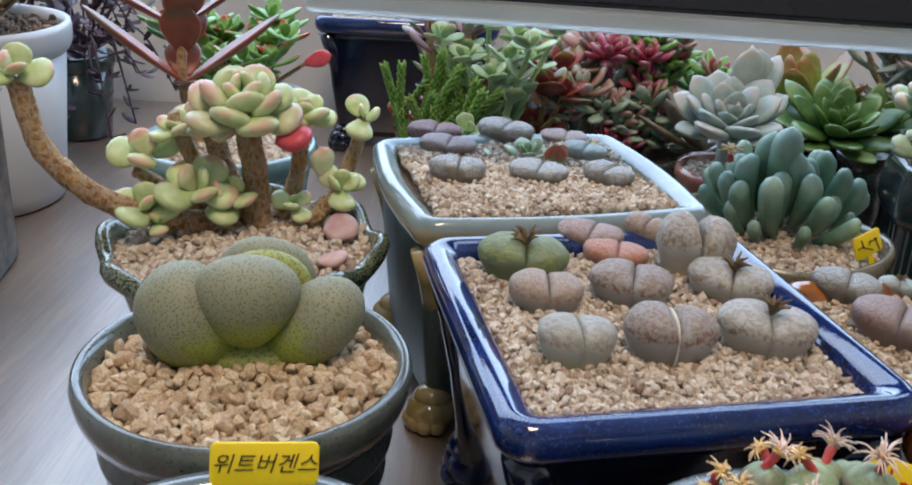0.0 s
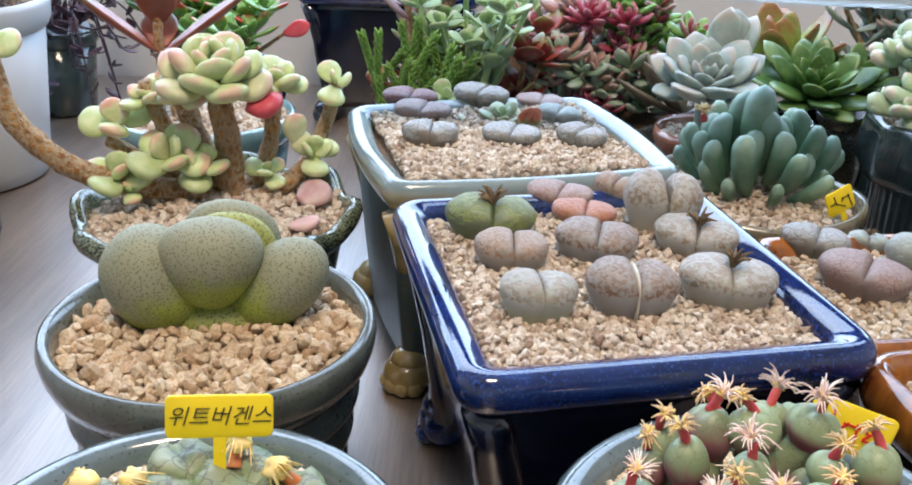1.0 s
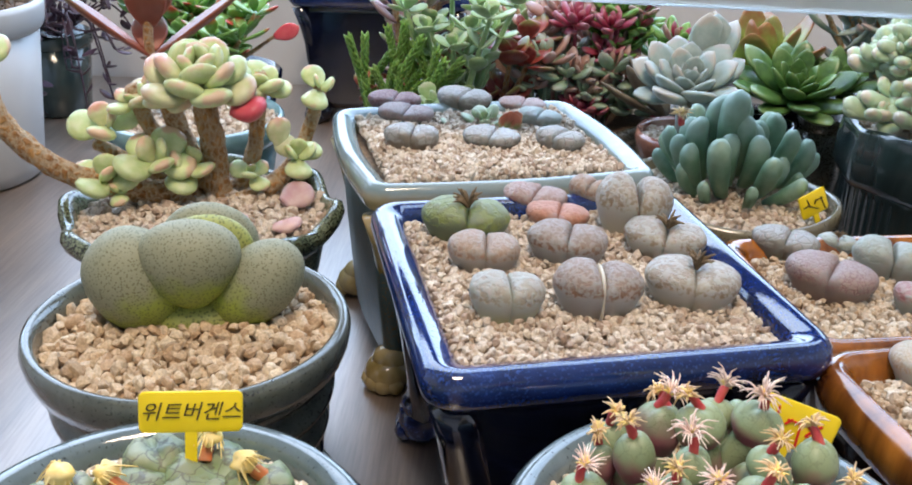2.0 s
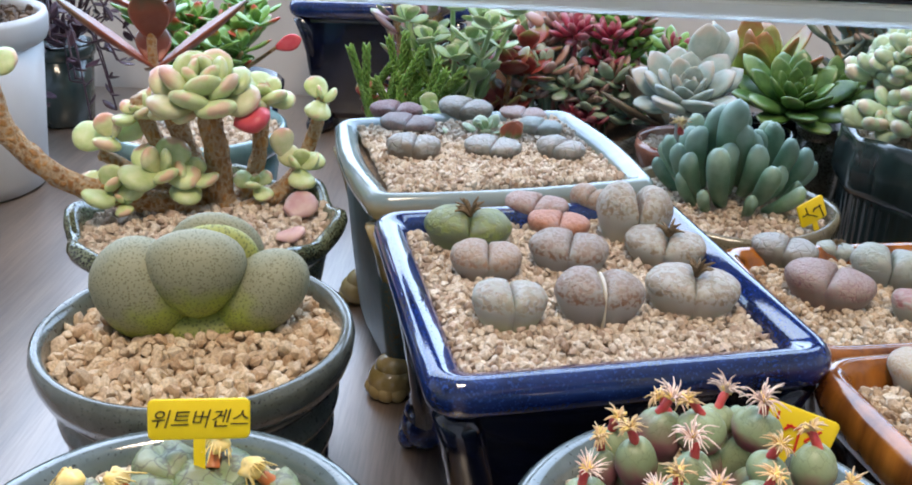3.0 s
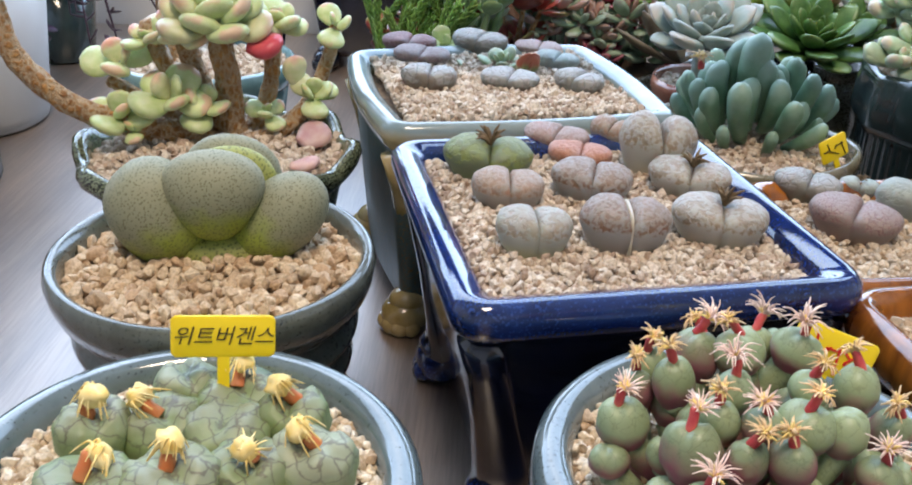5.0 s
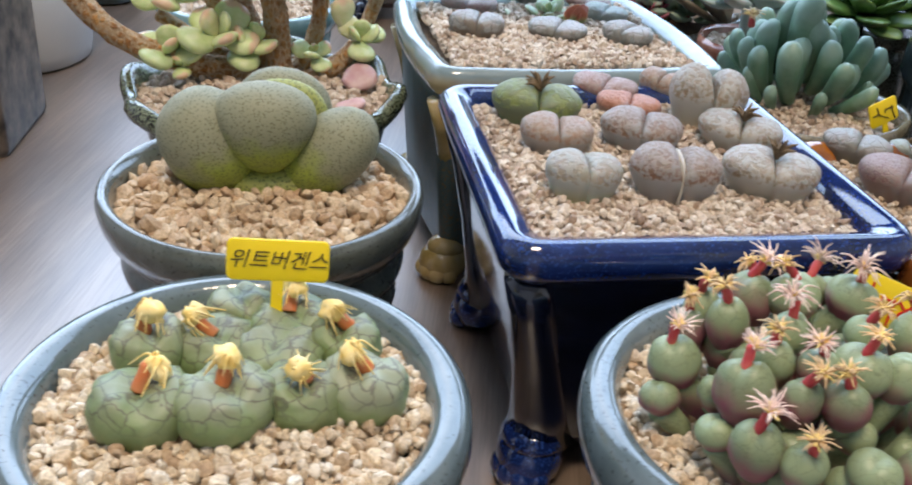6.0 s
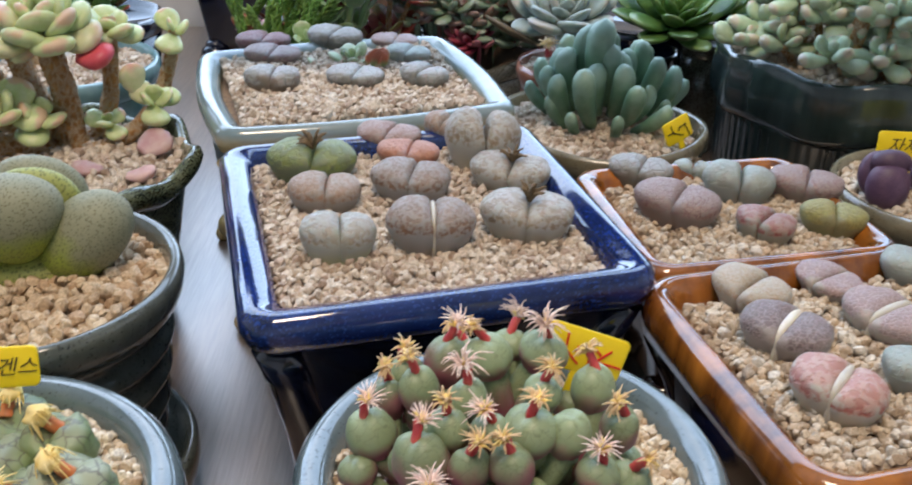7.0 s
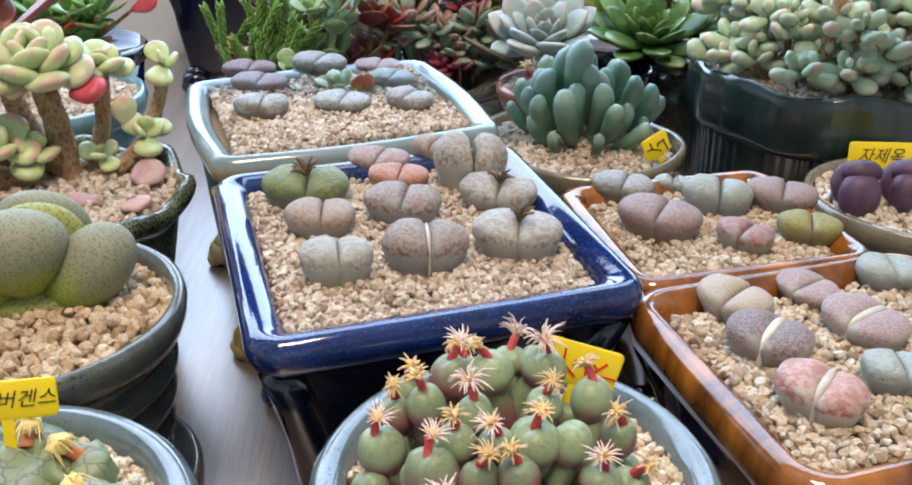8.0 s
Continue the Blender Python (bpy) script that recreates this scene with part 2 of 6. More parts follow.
def flesh(name, base, second, tip=None, tip_at=0.7, dots=None, dot_scale=900, dot_size=0.3, sss=0.15, rough=0.45, axis=0, scale=180, waxy=0.0, lines=None, vary=0.08, bumps=0.2):
    """Skin of a succulent: two greens that drift, a tinted tip along one axis, dots or dark lines."""
    m, n, l, p = material(name)
    c = n.new("ShaderNodeTexCoord")
    info = n.new("ShaderNodeObjectInfo")
    a = noise_node(n, l, c, scale, 4)
    f = ramp(n, [(0.35, (0, 0, 0)), (0.65, (1, 1, 1))])
    l.new(a.outputs[0], f.inputs[0])
    col = mix(n, l, f.outputs[0], base, second)
    sep = n.new("ShaderNodeSeparateXYZ")
    l.new(c.outputs["Generated"], sep.inputs[0])
    if tip:
        big = noise_node(n, l, c, 120, 2)
        t = maths(n, l, 'ADD', sep.outputs[axis], maths(n, l, 'MULTIPLY', maths(n, l, 'SUBTRACT', big.outputs[0], 0.5), 0.45))
        t = maths(n, l, 'ADD', t, maths(n, l, 'MULTIPLY', maths(n, l, 'SUBTRACT', info.outputs["Random"], 0.5), 0.35))
        tf = ramp(n, [(tip_at, (0, 0, 0)), (min(tip_at + 0.28, 1.0), (1, 1, 1))])
        l.new(t, tf.inputs[0])
        col = mix(n, l, tf.outputs[0], col, tip)
    if dots:
        v = n.new("ShaderNodeTexVoronoi")
        v.inputs["Scale"].default_value = dot_scale
        l.new(c.outputs["Object"], v.inputs["Vector"])
        d = ramp(n, [(dot_size, (1, 1, 1)), (dot_size + 0.12, (0, 0, 0))])
        l.new(v.outputs["Distance"], d.inputs[0])
        k = maths(n, l, 'MULTIPLY', d.outputs[0], 0.7)
        col = mix(n, l, k, col, dots)
    if lines:
        v = n.new("ShaderNodeTexVoronoi")
        v.feature = 'DISTANCE_TO_EDGE'
        v.inputs["Scale"].default_value = dot_scale
        w = noise_node(n, l, c, dot_scale * 1.3, 2)
        shift = n.new("ShaderNodeVectorMath")
        shift.operation = 'MULTIPLY_ADD'
        l.new(w.outputs[1], shift.inputs[0])
        shift.inputs[1].default_value = (0.0035, 0.0035, 0.0035)
        l.new(c.outputs["Object"], shift.inputs[2])
        l.new(shift.outputs[0], v.inputs["Vector"])
        d = ramp(n, [(dot_size * 0.2, (1, 1, 1)), (dot_size * 0.6, (0, 0, 0))])
        l.new(v.outputs["Distance"], d.inputs[0])
        gate = ramp(n, [(0.58, (0, 0, 0)), (0.80, (1, 1, 1))])
        l.new(sep.outputs[2], gate.inputs[0])
        col = mix(n, l, maths(n, l, 'MULTIPLY', maths(n, l, 'MULTIPLY', d.outputs[0], gate.outputs[0]), 0.6), col, lines)
    hsv = n.new("ShaderNodeHueSaturation")
    l.new(col, hsv.inputs["Color"])
    l.new(maths(n, l, 'ADD', maths(n, l, 'MULTIPLY', info.outputs["Random"], vary * 4), 1 - vary * 2), hsv.inputs["Value"])
    l.new(hsv.outputs[0], p.inputs["Base Color"])
    p.inputs["Roughness"].default_value = rough
    p.inputs["Subsurface Weight"].default_value = sss
    p.inputs["Subsurface Radius"].default_value = (1.0, 0.8, 0.35)
    p.inputs["Subsurface Scale"].default_value = 0.004
    p.inputs["Sheen Weight"].default_value = waxy
    h = noise_node(n, l, c, 1100, 3)
    bump(n, l, p, h.outputs[0], bumps, 0.0004)
    return m


def lithops_mat(name, side, top, mark, mark_scale=420, marks=0.5, low=None, net=False):
    """A living stone: a plain side, a top face with sunken marks, a paler foot."""
    m, n, l, p = material(name)
    side, top, mark = (tuple(x ** 1.18 * 0.86 for x in q) for q in (side, top, mark))
    side = tuple(0.6 * x + 0.4 * sum(side) / 3 for x in side)
    c = n.new("ShaderNodeTexCoord")
    sep = n.new("ShaderNodeSeparateXYZ")
    l.new(c.outputs["Generated"], sep.inputs[0])
    a = noise_node(n, l, c, 260, 4)
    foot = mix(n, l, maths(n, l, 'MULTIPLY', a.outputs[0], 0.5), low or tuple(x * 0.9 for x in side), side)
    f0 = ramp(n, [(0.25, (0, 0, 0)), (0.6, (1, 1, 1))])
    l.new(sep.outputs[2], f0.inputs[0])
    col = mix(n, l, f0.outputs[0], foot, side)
    edge = maths(n, l, 'ADD', sep.outputs[2], maths(n, l, 'MULTIPLY', maths(n, l, 'SUBTRACT', a.outputs[0], 0.5), 0.22))
    high = ramp(n, [(0.67, (0, 0, 0)), (0.71, (1, 1, 1))])
    l.new(edge, high.inputs[0])
    dx, dy = maths(n, l, 'SUBTRACT', sep.outputs[0], 0.46), maths(n, l, 'SUBTRACT', sep.outputs[1], 0.5)
    away = maths(n, l, 'SQRT', maths(n, l, 'ADD', maths(n, l, 'MULTIPLY', dx, dx), maths(n, l, 'MULTIPLY', dy, dy)))
    away = maths(n, l, 'ADD', away, maths(n, l, 'MULTIPLY', maths(n, l, 'SUBTRACT', a.outputs[0], 0.5), 0.30))
    inner = ramp(n, [(0.46, (1, 1, 1)), (0.53, (0, 0, 0))])
    l.new(away, inner.inputs[0])
    gate = n.new("ShaderNodeMath")
    gate.operation = 'MULTIPLY'
    l.new(high.outputs[0], gate.inputs[0])
    l.new(inner.outputs[0], gate.inputs[1])
    v = n.new("ShaderNodeTexVoronoi")
    v.inputs["Scale"].default_value = mark_scale
    if net:
        v.feature = 'DISTANCE_TO_EDGE'
    w = noise_node(n, l, c, mark_scale * 1.15, 3, 0.5)
    shift = n.new("ShaderNodeVectorMath")
    shift.operation = 'MULTIPLY_ADD'
    l.new(w.outputs[1], shift.inputs[0])
    shift.inputs[1].default_value = (0.002, 0.002, 0.002)
    l.new(c.outputs["Object"], shift.inputs[2])
    l.new(shift.outputs[0], v.inputs["Vector"])
    if net:
        d = ramp(n, [(0.03, (1, 1, 1)), (0.12, (0, 0, 0))])
    else:
        d = ramp(n, [(0.45, (0, 0, 0)), (0.56, (1, 1, 1))])
    l.new(v.outputs["Distance"] if net else w.outputs[0], d.inputs[0])
    face = mix(n, l, maths(n, l, 'MULTIPLY', d.outputs[0], marks * (0.85 if net else 0.28)), top, mark)
    rim = ramp(n, [(0.66, (0, 0, 0)), (0.71, (1, 1, 1)), (0.90, (0.25, 0.25, 0.25))])
    l.new(edge, rim.inputs[0])
    col = mix(n, l, gate.outputs[0], col, face)
    col = mix(n, l, maths(n, l, 'MULTIPLY', maths(n, l, 'MULTIPLY', rim.outputs[0], d.outputs[0]), marks), col, mark)
    l.new(col, p.inputs["Base Color"])
    p.inputs["Roughness"].default_value = 0.55
    p.inputs["Subsurface Weight"].default_value = 0.12
    p.inputs["Subsurface Scale"].default_value = 0.003
    hb = maths(n, l, 'ADD', maths(n, l, 'MULTIPLY', maths(n, l, 'MULTIPLY', d.outputs[0], gate.outputs[0]), -0.8), maths(n, l, 'MULTIPLY', a.outputs[0], 0.3))
    bump(n, l, p, hb, 0.55, 0.0009 if net else 0.0007)
    return m


def plain(name, col, rough=0.5, var=0.15, scale=80, metal=0.0, bumps=0.1):
    m, n, l, p = material(name)
    c = n.new("ShaderNodeTexCoord")
    a = noise_node(n, l, c, scale, 5)
    f = ramp(n, [(0.3, tuple(x * (1 - var) for x in col)), (0.7, tuple(min(1, x * (1 + var)) for x in col))])
    l.new(a.outputs[0], f.inputs[0])
    l.new(f.outputs[0], p.inputs["Base Color"])
    p.inputs["Roughness"].default_value, p.inputs["Metallic"].default_value = rough, metal
    bump(n, l, p, a.outputs[0], bumps, 0.001)
    return m


def wood_mat():
    """Table top: fine ribbed brown grain under a satin varnish."""
    m, n, l, p = material("table_wood")
    c = n.new("ShaderNodeTexCoord")
    mp = n.new("ShaderNodeMapping")
    mp.inputs["Rotation"].default_value = (0, 0, radians(62))
    mp.inputs["Scale"].default_value = (1, 0.05, 1)
    l.new(c.outputs["Object"], mp.inputs[0])
    fine = noise_node(n, l, c, 800, 3)
    l.new(mp.outputs[0], fine.inputs["Vector"])
    wide = noise_node(n, l, c, 70, 5)
    l.new(mp.outputs[0], wide.inputs["Vector"])
    f = ramp(n, [(0.35, (0.138, 0.102, 0.078)), (0.65, (0.24, 0.180, 0.136))])
    l.new(wide.outputs[0], f.inputs[0])
    g = ramp(n, [(0.35, (0.70, 0.66, 0.62)), (0.6, (1.15, 1.12, 1.1))])
    l.new(fine.outputs[0], g.inputs[0])
    l.new(mix(n, l, 0.8, f.outputs[0], g.outputs[0], 'MULTIPLY'), p.inputs["Base Color"])
    l.new(maths(n, l, 'ADD', maths(n, l, 'MULTIPLY', wide.outputs[0], 0.12), 0.30), p.inputs["Roughness"])
    p.inputs["Specular IOR Level"].default_value = 0.6
    p.inputs["Coat Weight"].default_value, p.inputs["Coat Roughness"].default_value, p.inputs["Coat IOR"].default_value = 1.0, 0.33, 1.9
    bump(n, l, p, fine.outputs[0], 0.35, 0.0005)
    return m


def bark_mat():
    """Succulent stem: orange brown cells, old leaf scars as a pale torn net."""
    m, n, l, p = material("scarred_bark")
    c = n.new("ShaderNodeTexCoord")
    mp = n.new("ShaderNodeMapping")
    mp.inputs["Scale"].default_value = (1, 1, 0.7)
    l.new(c.outputs["Object"], mp.inputs[0])
    v = n.new("ShaderNodeTexVoronoi")
    v.feature = 'DISTANCE_TO_EDGE'
    v.inputs["Scale"].default_value = 300
    w = noise_node(n, l, c, 700, 4)
    shift = n.new("ShaderNodeVectorMath")
    shift.operation = 'MULTIPLY_ADD'
    l.new(w.outputs[1], shift.inputs[0])
    shift.inputs[1].default_value = (0.004, 0.004, 0.004)
    l.new(mp.outputs[0], shift.inputs[2])
    l.new(shift.outputs[0], v.inputs["Vector"])
    big = noise_node(n, l, c, 150, 4)
    f = ramp(n, [(0.35, (0.40, 0.16, 0.042)), (0.65, (0.72, 0.38, 0.125))])
    l.new(big.outputs[0], f.inputs[0])
    d = ramp(n, [(0.03, (1, 1, 1)), (0.24, (0, 0, 0))])
    l.new(v.outputs["Distance"], d.inputs[0])
    k = maths(n, l, 'MULTIPLY', d.outputs[0], maths(n, l, 'MULTIPLY', w.outputs[0], 1.6), True)
    l.new(mix(n, l, k, f.outputs[0], (0.70, 0.55, 0.36)), p.inputs["Base Color"])
    p.inputs["Roughness"].default_value = 0.7
    bump(n, l, p, v.outputs["Distance"], 1.0, 0.005)
    return m


WOOD = wood_mat()
WALL = plain("wall_paint", (0.72, 0.72, 0.72), 0.75, 0.04, 30)
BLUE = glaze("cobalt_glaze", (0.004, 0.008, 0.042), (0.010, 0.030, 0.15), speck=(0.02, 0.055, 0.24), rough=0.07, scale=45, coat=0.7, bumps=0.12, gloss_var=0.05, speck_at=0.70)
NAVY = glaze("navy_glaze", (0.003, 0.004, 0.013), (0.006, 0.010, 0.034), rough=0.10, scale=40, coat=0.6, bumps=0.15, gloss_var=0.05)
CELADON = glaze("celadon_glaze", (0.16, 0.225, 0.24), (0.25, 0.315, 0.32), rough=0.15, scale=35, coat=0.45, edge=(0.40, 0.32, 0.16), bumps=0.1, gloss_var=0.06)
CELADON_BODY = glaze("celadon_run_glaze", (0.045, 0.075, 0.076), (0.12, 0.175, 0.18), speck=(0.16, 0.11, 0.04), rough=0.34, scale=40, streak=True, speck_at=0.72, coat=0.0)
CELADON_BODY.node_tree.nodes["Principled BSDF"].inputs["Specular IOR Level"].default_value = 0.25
CELADON_FOOT = glaze("amber_celadon_glaze", (0.26, 0.19, 0.065), (0.46, 0.34, 0.15), rough=0.1, scale=80)
SLATE = glaze("slate_green_glaze", (0.058, 0.067, 0.057), (0.125, 0.137, 0.118), speck=(0.018, 0.022, 0.02), rough=0.16, scale=55, streak=True, speck_at=0.73)
SLATE_RIM = glaze("slate_blue_glaze", (0.085, 0.115, 0.122), (0.14, 0.175, 0.182), speck=(0.035, 0.042, 0.042), rough=0.11, scale=55, speck_at=0.755, coat=0.7)
MOSS = glaze("moss_green_glaze", (0.095, 0.12, 0.075), (0.23, 0.265, 0.17), speck=(0.02, 0.026, 0.016), rough=0.14, scale=60, streak=True, speck_at=0.62)
TEAL = glaze("teal_glaze", (0.12, 0.23, 0.25), (0.24, 0.38, 0.40), rough=0.12, scale=50)
AMBER = glaze("amber_brown_glaze", (0.065, 0.017, 0.004), (0.45, 0.155, 0.022), rough=0.08, scale=60, streak=True, coat=0.8, bumps=0.1, gloss_var=0.05)
UMBER = glaze("dark_brown_glaze", (0.012, 0.006, 0.004), (0.04, 0.016, 0.008), rough=0.10, scale=50)
OLIVE = glaze("olive_glaze", (0.12, 0.105, 0.065), (0.24, 0.215, 0.145), speck=(0.05, 0.035, 0.015), rough=0.14, scale=50, speck_at=0.74)
BOTTLE = glaze("bottle_green_glaze", (0.014, 0.024, 0.022), (0.045, 0.066, 0.060), rough=0.14, scale=50, streak=True)
GREY_DISH = glaze("grey_stone_glaze", (0.10, 0.10, 0.085), (0.19, 0.19, 0.165), speck=(0.05, 0.045, 0.03), rough=0.2, scale=50)
COPPER = glaze("copper_red_glaze", (0.15, 0.05, 0.035), (0.30, 0.15, 0.11), rough=0.1, scale=50)
GRAVEL = gravel_mat("crushed_granite", [(0.62, 0.50, 0.39), (0.76, 0.67, 0.56), (0.48, 0.37, 0.27), (0.74, 0.67, 0.57), (0.66, 0.53, 0.43), (0.36, 0.26, 0.19), (0.74, 0.64, 0.51), (0.74, 0.66, 0.55)])
GRAVEL_PALE = gravel_mat("pale_granite", [(0.70, 0.60, 0.46), (0.76, 0.69, 0.58), (0.50, 0.37, 0.25), (0.78, 0.68, 0.53), (0.36, 0.26, 0.17), (0.80, 0.76, 0.67), (0.66, 0.52, 0.37)])
# pale granite for the front pots, warm lamp light put into its colours
GRAVEL_LIT = gravel_mat("lit_pale_granite", [(0.80, 0.67, 0.48), (0.86, 0.77, 0.61), (0.62, 0.47, 0.30), (0.82, 0.71, 0.54), (0.50, 0.36, 0.23), (0.87, 0.80, 0.67)])
GRAVEL_TAN = gravel_mat("coarse_granite", [(0.60, 0.44, 0.28), (0.74, 0.59, 0.41), (0.44, 0.31, 0.19), (0.66, 0.53, 0.38), (0.80, 0.68, 0.50), (0.54, 0.38, 0.24)])
SOIL = plain("potting_soil", (0.30, 0.21, 0.14), 0.9, 0.3, 300, bumps=0.6)
PEBBLE_DARK = gravel_mat("dark_soil", [(0.10, 0.06, 0.04), (0.17, 0.11, 0.07), (0.06, 0.04, 0.03), (0.24, 0.17, 0.12)])
YELLOW = plain("yellow_plastic", (0.88, 0.66, 0.01), 0.35, 0.04, 60, bumps=0.03)
INK = plain("black_ink", (0.05, 0.035, 0.01), 0.6)
RED_INK = plain("red_ink", (0.65, 0.02, 0.01), 0.5)
WHITE_CERAMIC = plain("white_plastic", (0.50, 0.50, 0.50), 0.35, 0.04, 20, bumps=0.04)

# ---------------------------------------------------------------- room and table
def box_mesh(name, x0, x1, y0, y1, z0, z1, mat, bevel=0.0):
    bm = bmesh.new()
    bmesh.ops.create_cube(bm, size=1, matrix=Matrix.Translation(((x0 + x1) / 2, (y0 + y1) / 2, (z0 + z1) / 2)) @ Matrix.Diagonal((x1 - x0, y1 - y0, z1 - z0, 1)))
    if bevel:
        bmesh.ops.bevel(bm, geom=bm.edges[:], offset=bevel, segments=3, affect='EDGES')
    me = bpy.data.meshes.new(name)
    bm.to_mesh(me)
    bm.free()
    me.materials.append(mat)
    return me


def structure(name, me, label, category):
    return solo(name, me, ROOM.copy(), label, category, kind="structure")


FLOOR_MAT = plain("floor_boards", (0.20, 0.15, 0.11), 0.5, 0.2, 12)
structure("floor", box_mesh("floor", -1.7, 1.7, -2.1, 1.2, -0.75, -0.70, FLOOR_MAT), "plain brown floor of the room", "floor")
# unseen ceiling and walls, added to close the room and bounce fill light
structure("ceiling", box_mesh("ceiling", -1.7, 1.7, -2.1, 1.2, 1.70, 1.75, WALL), "unseen plain white ceiling, added to bounce fill light", "ceiling")
structure("wall_south", box_mesh("wall", -1.7, 1.7, -2.15, -2.1, -0.7, 1.7, WALL), "unseen plain light wall, added to bounce fill light", "wall")
structure("wall_west", box_mesh("wall", -1.75, -1.7, -2.1, 1.2, -0.7, 1.7, WALL), "unseen plain light wall, added to bounce fill light", "wall")
structure("wall_east", box_mesh("wall", 1.7, 1.75, -2.1, 1.2, -0.7, 1.7, WALL), "unseen plain light wall, added to bounce fill light", "wall")
WY = 1.035
structure("wall_north", box_mesh("wall", -1.7, 1.7, WY, WY + 0.1, -0.7, 0.235, WALL), "light grey wall below the window", "wall")
structure("wall_north_lintel", box_mesh("wall", -1.7, 1.7, WY, WY + 0.1, 1.5, 1.7, WALL), "light wall above the window", "wall")
for nm, x0, x1 in (("wall_north_pier_west", -1.7, -1.2), ("wall_north_pier_east", 0.95, 1.7)):
    structure(nm, box_mesh("wall", x0, x1, WY, WY + 0.1, 0.235, 1.5, WALL), "light wall beside the window", "wall")
table = solo("table", box_mesh("table", -1.1, 1.1, -0.35, WY - 0.006, TABLE - 0.03, TABLE, WOOD, 0.003), ROOM.copy(), "brown wooden table with a fine ribbed grain", "table")
for sx in (-1.0, 1.0):
    for sy in (-0.25, 0.88):
        part("leg", box_mesh("leg", sx - 0.03, sx + 0.03, sy - 0.03, sy + 0.03, -0.70, TABLE - 0.03, WOOD, 0.004), table)


# ---------------------------------------------------------------- pots
def at(x, y, deg=0.0, z=TABLE):
    return pose(x, y, z, 0, 0, deg)


def square_pot(name, m, w, d, h, rim_mat, body_mat, foot_mat, label, rc=0.012, taper=0.014, bow=0.0, rim_w=0.011, rim_h=0.015, foot_h=0.016, feet=True, group="", inset=0.010, post_mat=None, leg=1.0):
    pot = thing(name, m, label, "plant pot", group)
    hw, hd, h = w / 2, d / 2, h + LIFT

    def ring(o, z, k=1.0):
        return rrect(hw - o, hd - o, max(rc - o * 0.6, 0.004), z, bow=bow * k)
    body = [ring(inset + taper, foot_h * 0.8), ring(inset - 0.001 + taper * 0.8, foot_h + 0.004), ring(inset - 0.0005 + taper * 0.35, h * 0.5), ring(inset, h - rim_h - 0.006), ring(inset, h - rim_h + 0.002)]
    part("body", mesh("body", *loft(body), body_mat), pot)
    rim = [ring(0.011, h - rim_h - 0.002), ring(0.004, h - rim_h), ring(0.0012, h - rim_h + 0.003), ring(0.0, h - rim_h * 0.5), ring(0.0006, h - 0.0035),
           ring(0.0025, h - 0.001), ring(0.005, h), ring(0.0072, h - 0.0007), ring(rim_w - 0.0022, h - 0.0019), ring(rim_w, h - 0.0036), ring(rim_w + 0.0015, h - 0.010), ring(rim_w + 0.002, h - 0.018)]
    part("rim", mesh("rim", *loft(rim, cap_end=False), rim_mat), pot)
    part("soil", mesh("soil", [(x, y, h - 0.012) for x, y, z in ring(rim_w + 0.0005, 0)], [tuple(range(44))], SOIL), pot)
    if feet:
        fx, fy = hw - inset - taper, hd - inset - taper
        for sx in (-1, 1):
            for sy in (-1, 1):
                a = math.atan2(sy, sx)
                col = []
                for s, o, r in ((0.0, -0.002, 0.0075), (0.2, -0.003, 0.0065), (0.5, -0.002, 0.006), (0.8, 0.000, 0.0065), (1.0, 0.002, 0.008)):
                    z = foot_h + (h - rim_h - 0.002 - foot_h) * s
                    q = s * taper
                    e = 0.002 if inset > 0.008 else 0.0035
                    r = r * (leg + (1 - leg) * s ** 2)
                    cx, cy = sx * (fx + q * 0.9 + o - e), sy * (fy + q * 0.9 + o - e)
                    col.append([(cx + r * math.cos(TAU * i / 12), cy + r * math.sin(TAU * i / 12), z) for i in range(12)])
                part("corner_post", mesh("post", *loft(col), post_mat or body_mat), pot)
                toes = [moved(Matrix.Translation((sx * fx, sy * fy, foot_h * 0.62)), blob(0.0130, 0.0130, foot_h * 0.62, 16, 8, 2.4))]
                for da in (-0.9, -0.3, 0.3, 0.9):
                    toes.append(moved(Matrix.Translation((sx * fx + 0.0095 * math.cos(a + da), sy * fy + 0.0095 * math.sin(a + da), foot_h * 0.33)), blob(0.0052, 0.0052, foot_h * 0.36, 12, 6)))
                toes.append(moved(Matrix.Translation((sx * (fx - 0.001), sy * (fy - 0.001), foot_h * 1.1)), blob(0.0100 * leg ** 0.4, 0.0100 * leg ** 0.4, 0.007, 14, 8)))
                part("foot", mesh("foot", *merged(*toes), foot_mat), pot)
    return pot


def gravel_square(m, w, d, h, size, mat, seed, label, rim_w=0.0125):
    inside = lambda x, y: abs(x) < w / 2 - rim_w - 0.0020 and abs(y) < d / 2 - rim_w - 0.0020
    me = gravel_mesh(inside, max(w, d) / 2, size, mat, seed)
    return solo("gravel", me, m @ Matrix.Translation((0, 0, h + LIFT)), label, "gravel", kind="stuff")


